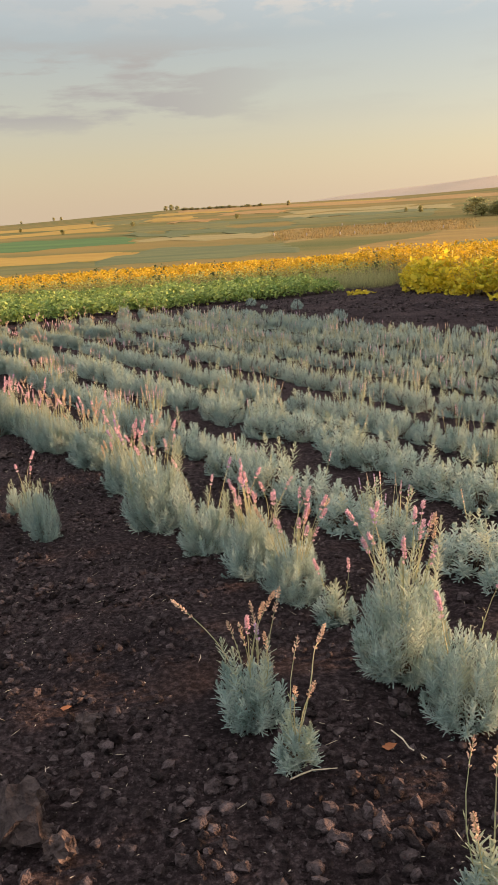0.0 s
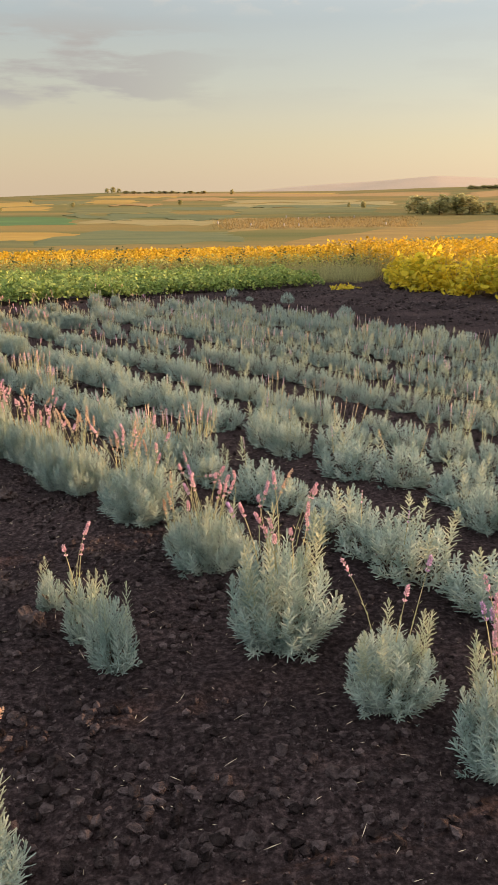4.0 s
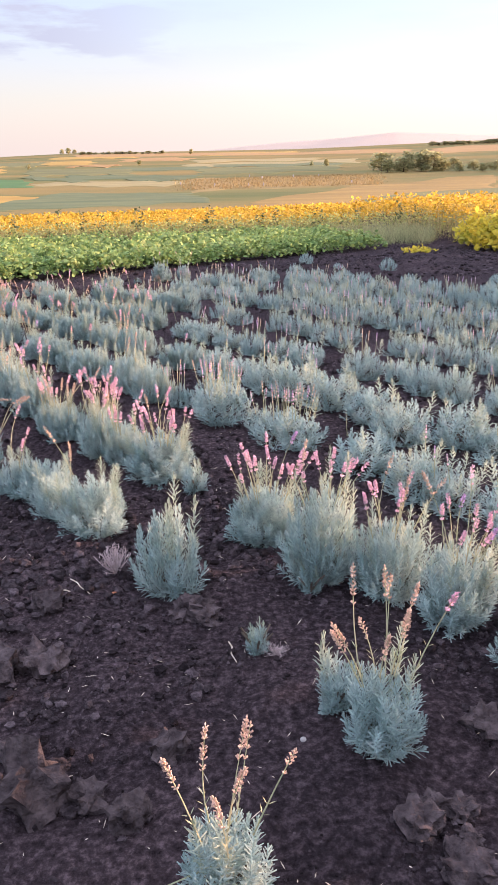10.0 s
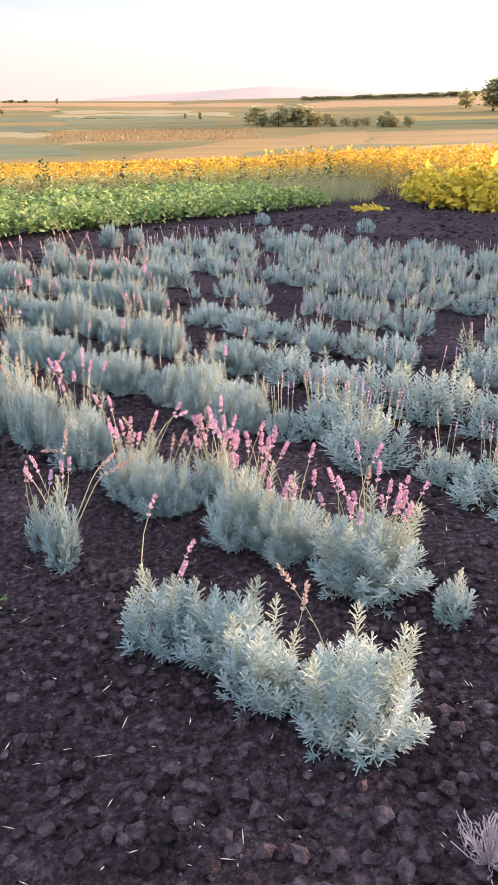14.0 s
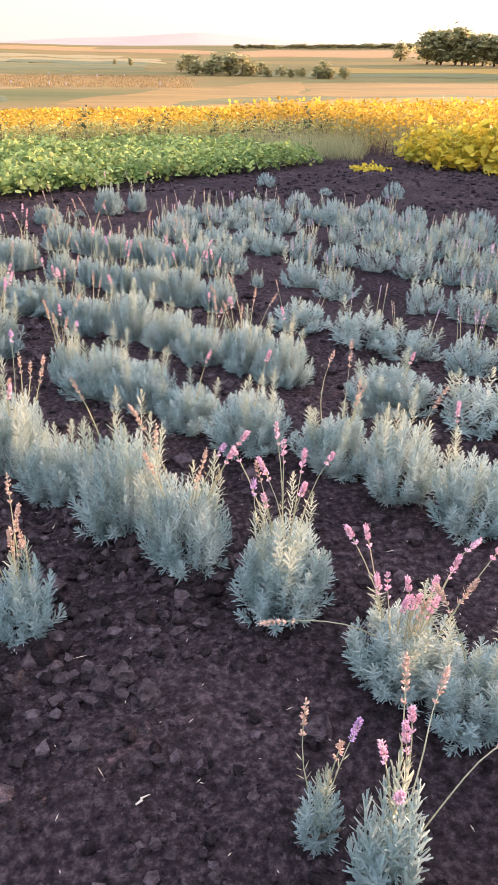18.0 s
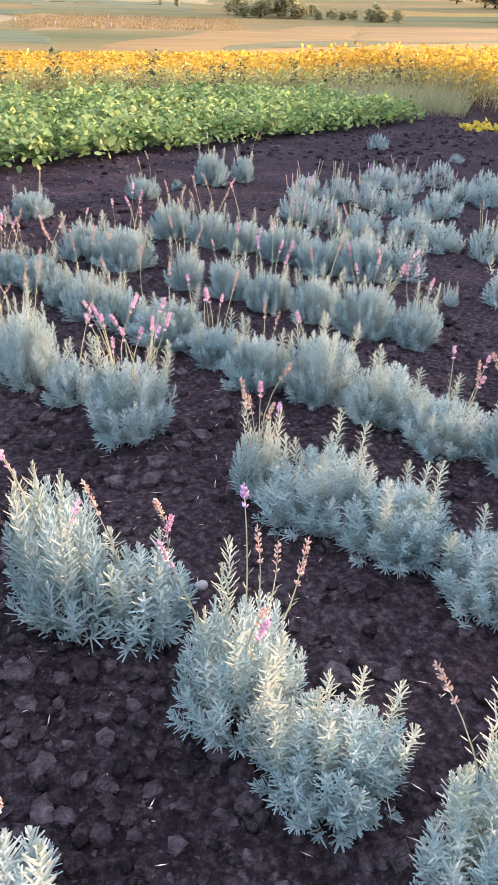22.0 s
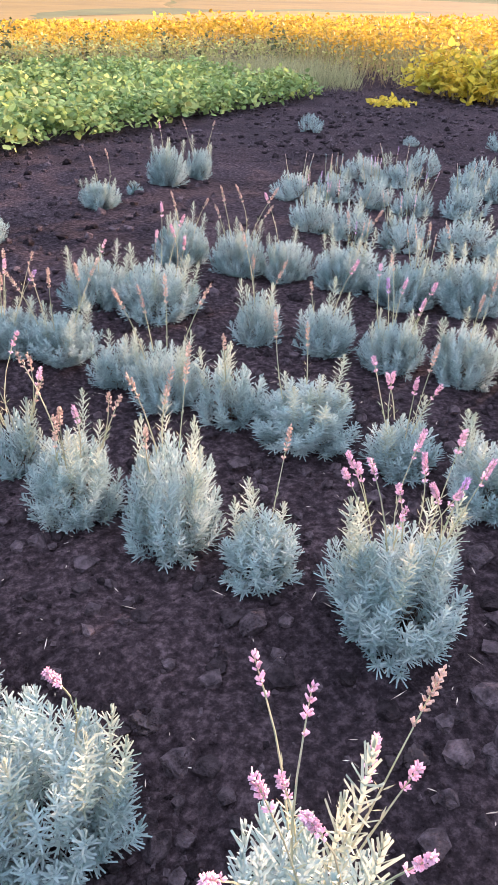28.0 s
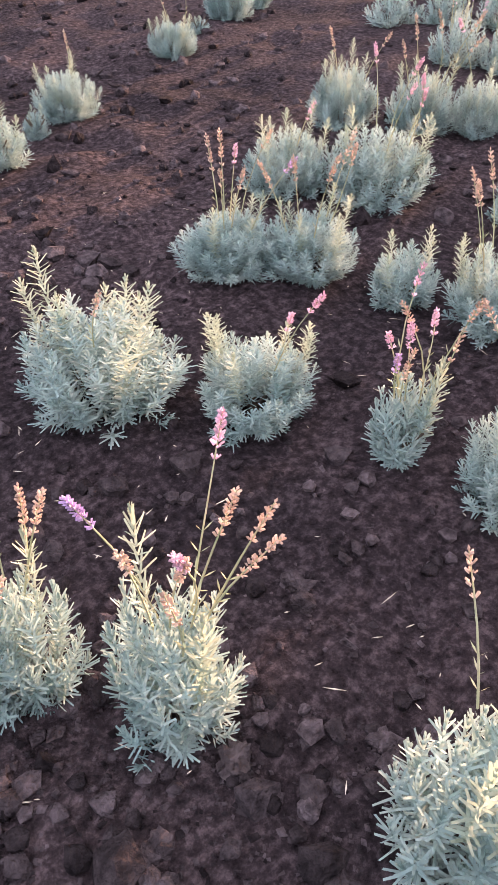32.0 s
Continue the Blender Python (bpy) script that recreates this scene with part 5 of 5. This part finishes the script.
for x, y, r in [(-3.14, 5.57, 0.094), (-3.02, 5.55, 0.046), (-3.21, 5.74, 0.042), (-2.92, 5.46, 0.044), (-2.81, 5.68, 0.048), (-2.15, 4.04, 0.079), (-2.00, 3.72, 0.054), (-2.10, 3.76, 0.040), (-2.23, 4.02, 0.049), (-1.68, 4.44, 0.039), (-1.73, 4.51, 0.036), (-1.64, 3.90, 0.023), (-1.51, 4.11, 0.048), (-0.67, 1.60, 0.084), (-0.58, 2.02, 0.038), (-0.54, 1.51, 0.040), (-3.34, 6.13, 0.077), (-3.45, 6.29, 0.067), (-3.22, 6.46, 0.047), (-3.18, 6.14, 0.063), (-2.70, 6.37, 0.044), (-2.77, 6.34, 0.028), (-3.22, 6.48, 0.049), (-2.70, 6.36, 0.059), (-4.41, 8.97, 0.054), (-4.03, 8.76, 0.028), (-4.07, 8.85, 0.032), (-4.32, 8.91, 0.026), (-3.62, 8.05, 0.043), (-3.54, 7.97, 0.043), (-4.81, 11.46, 0.024), (-4.39, 11.13, 0.022), (-5.48, 12.13, 0.026)]:
    clod(x, y, r)


def straw(xa, ya, xb, yb):
    """A pale dry stalk lying on the soil."""
    pts = [np.array([xa + (xb - xa) * k, ya + (yb - ya) * k, float(lie(xa + (xb - xa) * k, ya + (yb - ya) * k)) + 0.006 + 0.012 * k * (1 - k)]) + [0.006 * math.sin(k * 7), 0, 0] for k in (0, 0.3, 0.6, 1.0)]
    tagged(new("straw", mesh_of("straw", *tube(pts, [0.0022, 0.0026, 0.0022, 0.0014], 5), [M_STRAW])), "pale dry stalk lying on dark soil", "straw", "fallen stalks")


for ends in [(0.01, 1.7, 0.16, 1.75), (0.34, 1.92, 0.41, 1.78), (-3.16, 6.67, -3.08, 6.54), (-2.61, 6.17, -2.6, 6.04), (-1.95, 3.93, -1.91, 3.87), (-4.71, 10.6, -4.61, 10.58), (-4.12, 8.48, -4.09, 8.5), (-4.68, 10.78, -4.64, 10.76), (-3.15, 6.56, -3.21, 6.59)]:
    straw(*ends)
for x, y, r in [(-2.26, 5.33, 0.05), (-2.2, 5.39, 0.035), (-2.15, 5.36, 0.035), (-2.2, 5.22, 0.055), (-2.15, 5.17, 0.043), (-2.11, 5.13, 0.043), (-2.05, 5.29, 0.027), (-2.22, 5.14, 0.021), (-2.01, 5.25, 0.026), (-2.18, 5.1, 0.024), (-2.06, 5.18, 0.029), (-1.74, 4.51, 0.039), (-1.68, 4.45, 0.043), (-1.63, 4.49, 0.027), (-1.74, 4.6, 0.029), (-1.84, 4.65, 0.023), (-1.89, 4.67, 0.019), (-1.96, 4.73, 0.018), (-1.96, 5.63, 0.051), (-2.07, 5.21, 0.029), (-2.13, 5.19, 0.029), (-2.16, 5.28, 0.026), (-1.4, 4.81, 0.026), (-1.34, 4.77, 0.025), (-1.69, 4.5, 0.025), (-2.61, 5.02, 0.09), (-2.4, 4.85, 0.022), (-1.96, 5.65, 0.043), (-2.67, 6.32, 0.047), (-2.66, 5.11, 0.04)]:
    clod(x, y, r, 0.8)

# crumbs that have broken off round each lump
parts = []
for x, y, r in CLODS:
    for k in range(16):
        a, q, c = g.random() * 6.28, r * (0.7 + 0.8 * g.random()), r * (0.08 + 0.22 * g.random() ** 2)
        v, f = SMALL[k % 6]
        px, py = x + q * math.cos(a), y + q * math.sin(a)
        parts.append((v * c + [px, py, float(lie(px, py)) + c * 0.2], f, 0))
tagged(new("broken_crumbs", mesh_of("broken_crumbs", *joined(parts)[:2], [M_SOIL_CLOD])), "crumbled bits of soil round the larger lumps", "soil", kind="stuff")

for x, y, r in [(-4.17, 10.52, 0.012), (-2.91, 6.92, 0.007), (-2.46, 5.67, 0.006)]:
    stone = new("pebble", mesh_of("pebble", *clod_mesh(3 + r * 100, 0.25, 2), [M_PALE], shade_smooth=True))
    stone.location = at_ground(x, y, -r * 0.3)
    stone.scale = (r * 1.2, r, r)
    tagged(stone, "small pale stone on the soil", "stone", "pebbles")
for x, y, size in [(0.3, 1.84, 0.05), (-3.0, 6.54, 0.024), (-0.69, 2.13, 0.04)]:
    leaf_g = np.random.default_rng(9)
    lv, lf = broad(np.array([[0, 0, 0.012]]), np.array([[0.9, 0.3, 0.1]]), np.array([[0, 0.1, 1.0]]), size, size * 0.8)
    fallen = new("fallen_leaf", mesh_of("fallen_leaf", lv, lf, [M_DEADLEAF]))
    fallen.location = at_ground(x, y)
    tagged(fallen, "curled reddish dead leaf on dark soil", "leaf", "fallen leaves")
for x, y, r, h, k in [(-2.47, 6.07, 0.05, 0.04, 0), (-2.99, 6.71, 0.085, 0.15, 1)]:
    dead = new("withered_bush", DEAD[k])
    dead.location = at_ground(x, y)
    dead.scale = (r / R0, r / R0, h / H0)
    tagged(dead, "withered grey lavender of bare twigs on dark soil", "lavender")


n = 5200
xs, ys = near_path(n)
base = np.stack([xs, ys, lie(xs, ys) + 0.008], -1)
a = g.random(n) * 6.28
way = unit(np.stack([np.cos(a), np.sin(a), 0.15 * g.normal(size=n)], -1))
sv, sf = blades(base, way, unit(np.cross(way, [0.05, 0.02, 1.0])), 0.01 + 0.042 * g.random(n) ** 3, 0.0028, 0.5)
tagged(new("straw_litter", mesh_of("straw_litter", sv, sf, [M_STRAW])), "bits of pale dry straw scattered on the soil", "straw", kind="stuff")
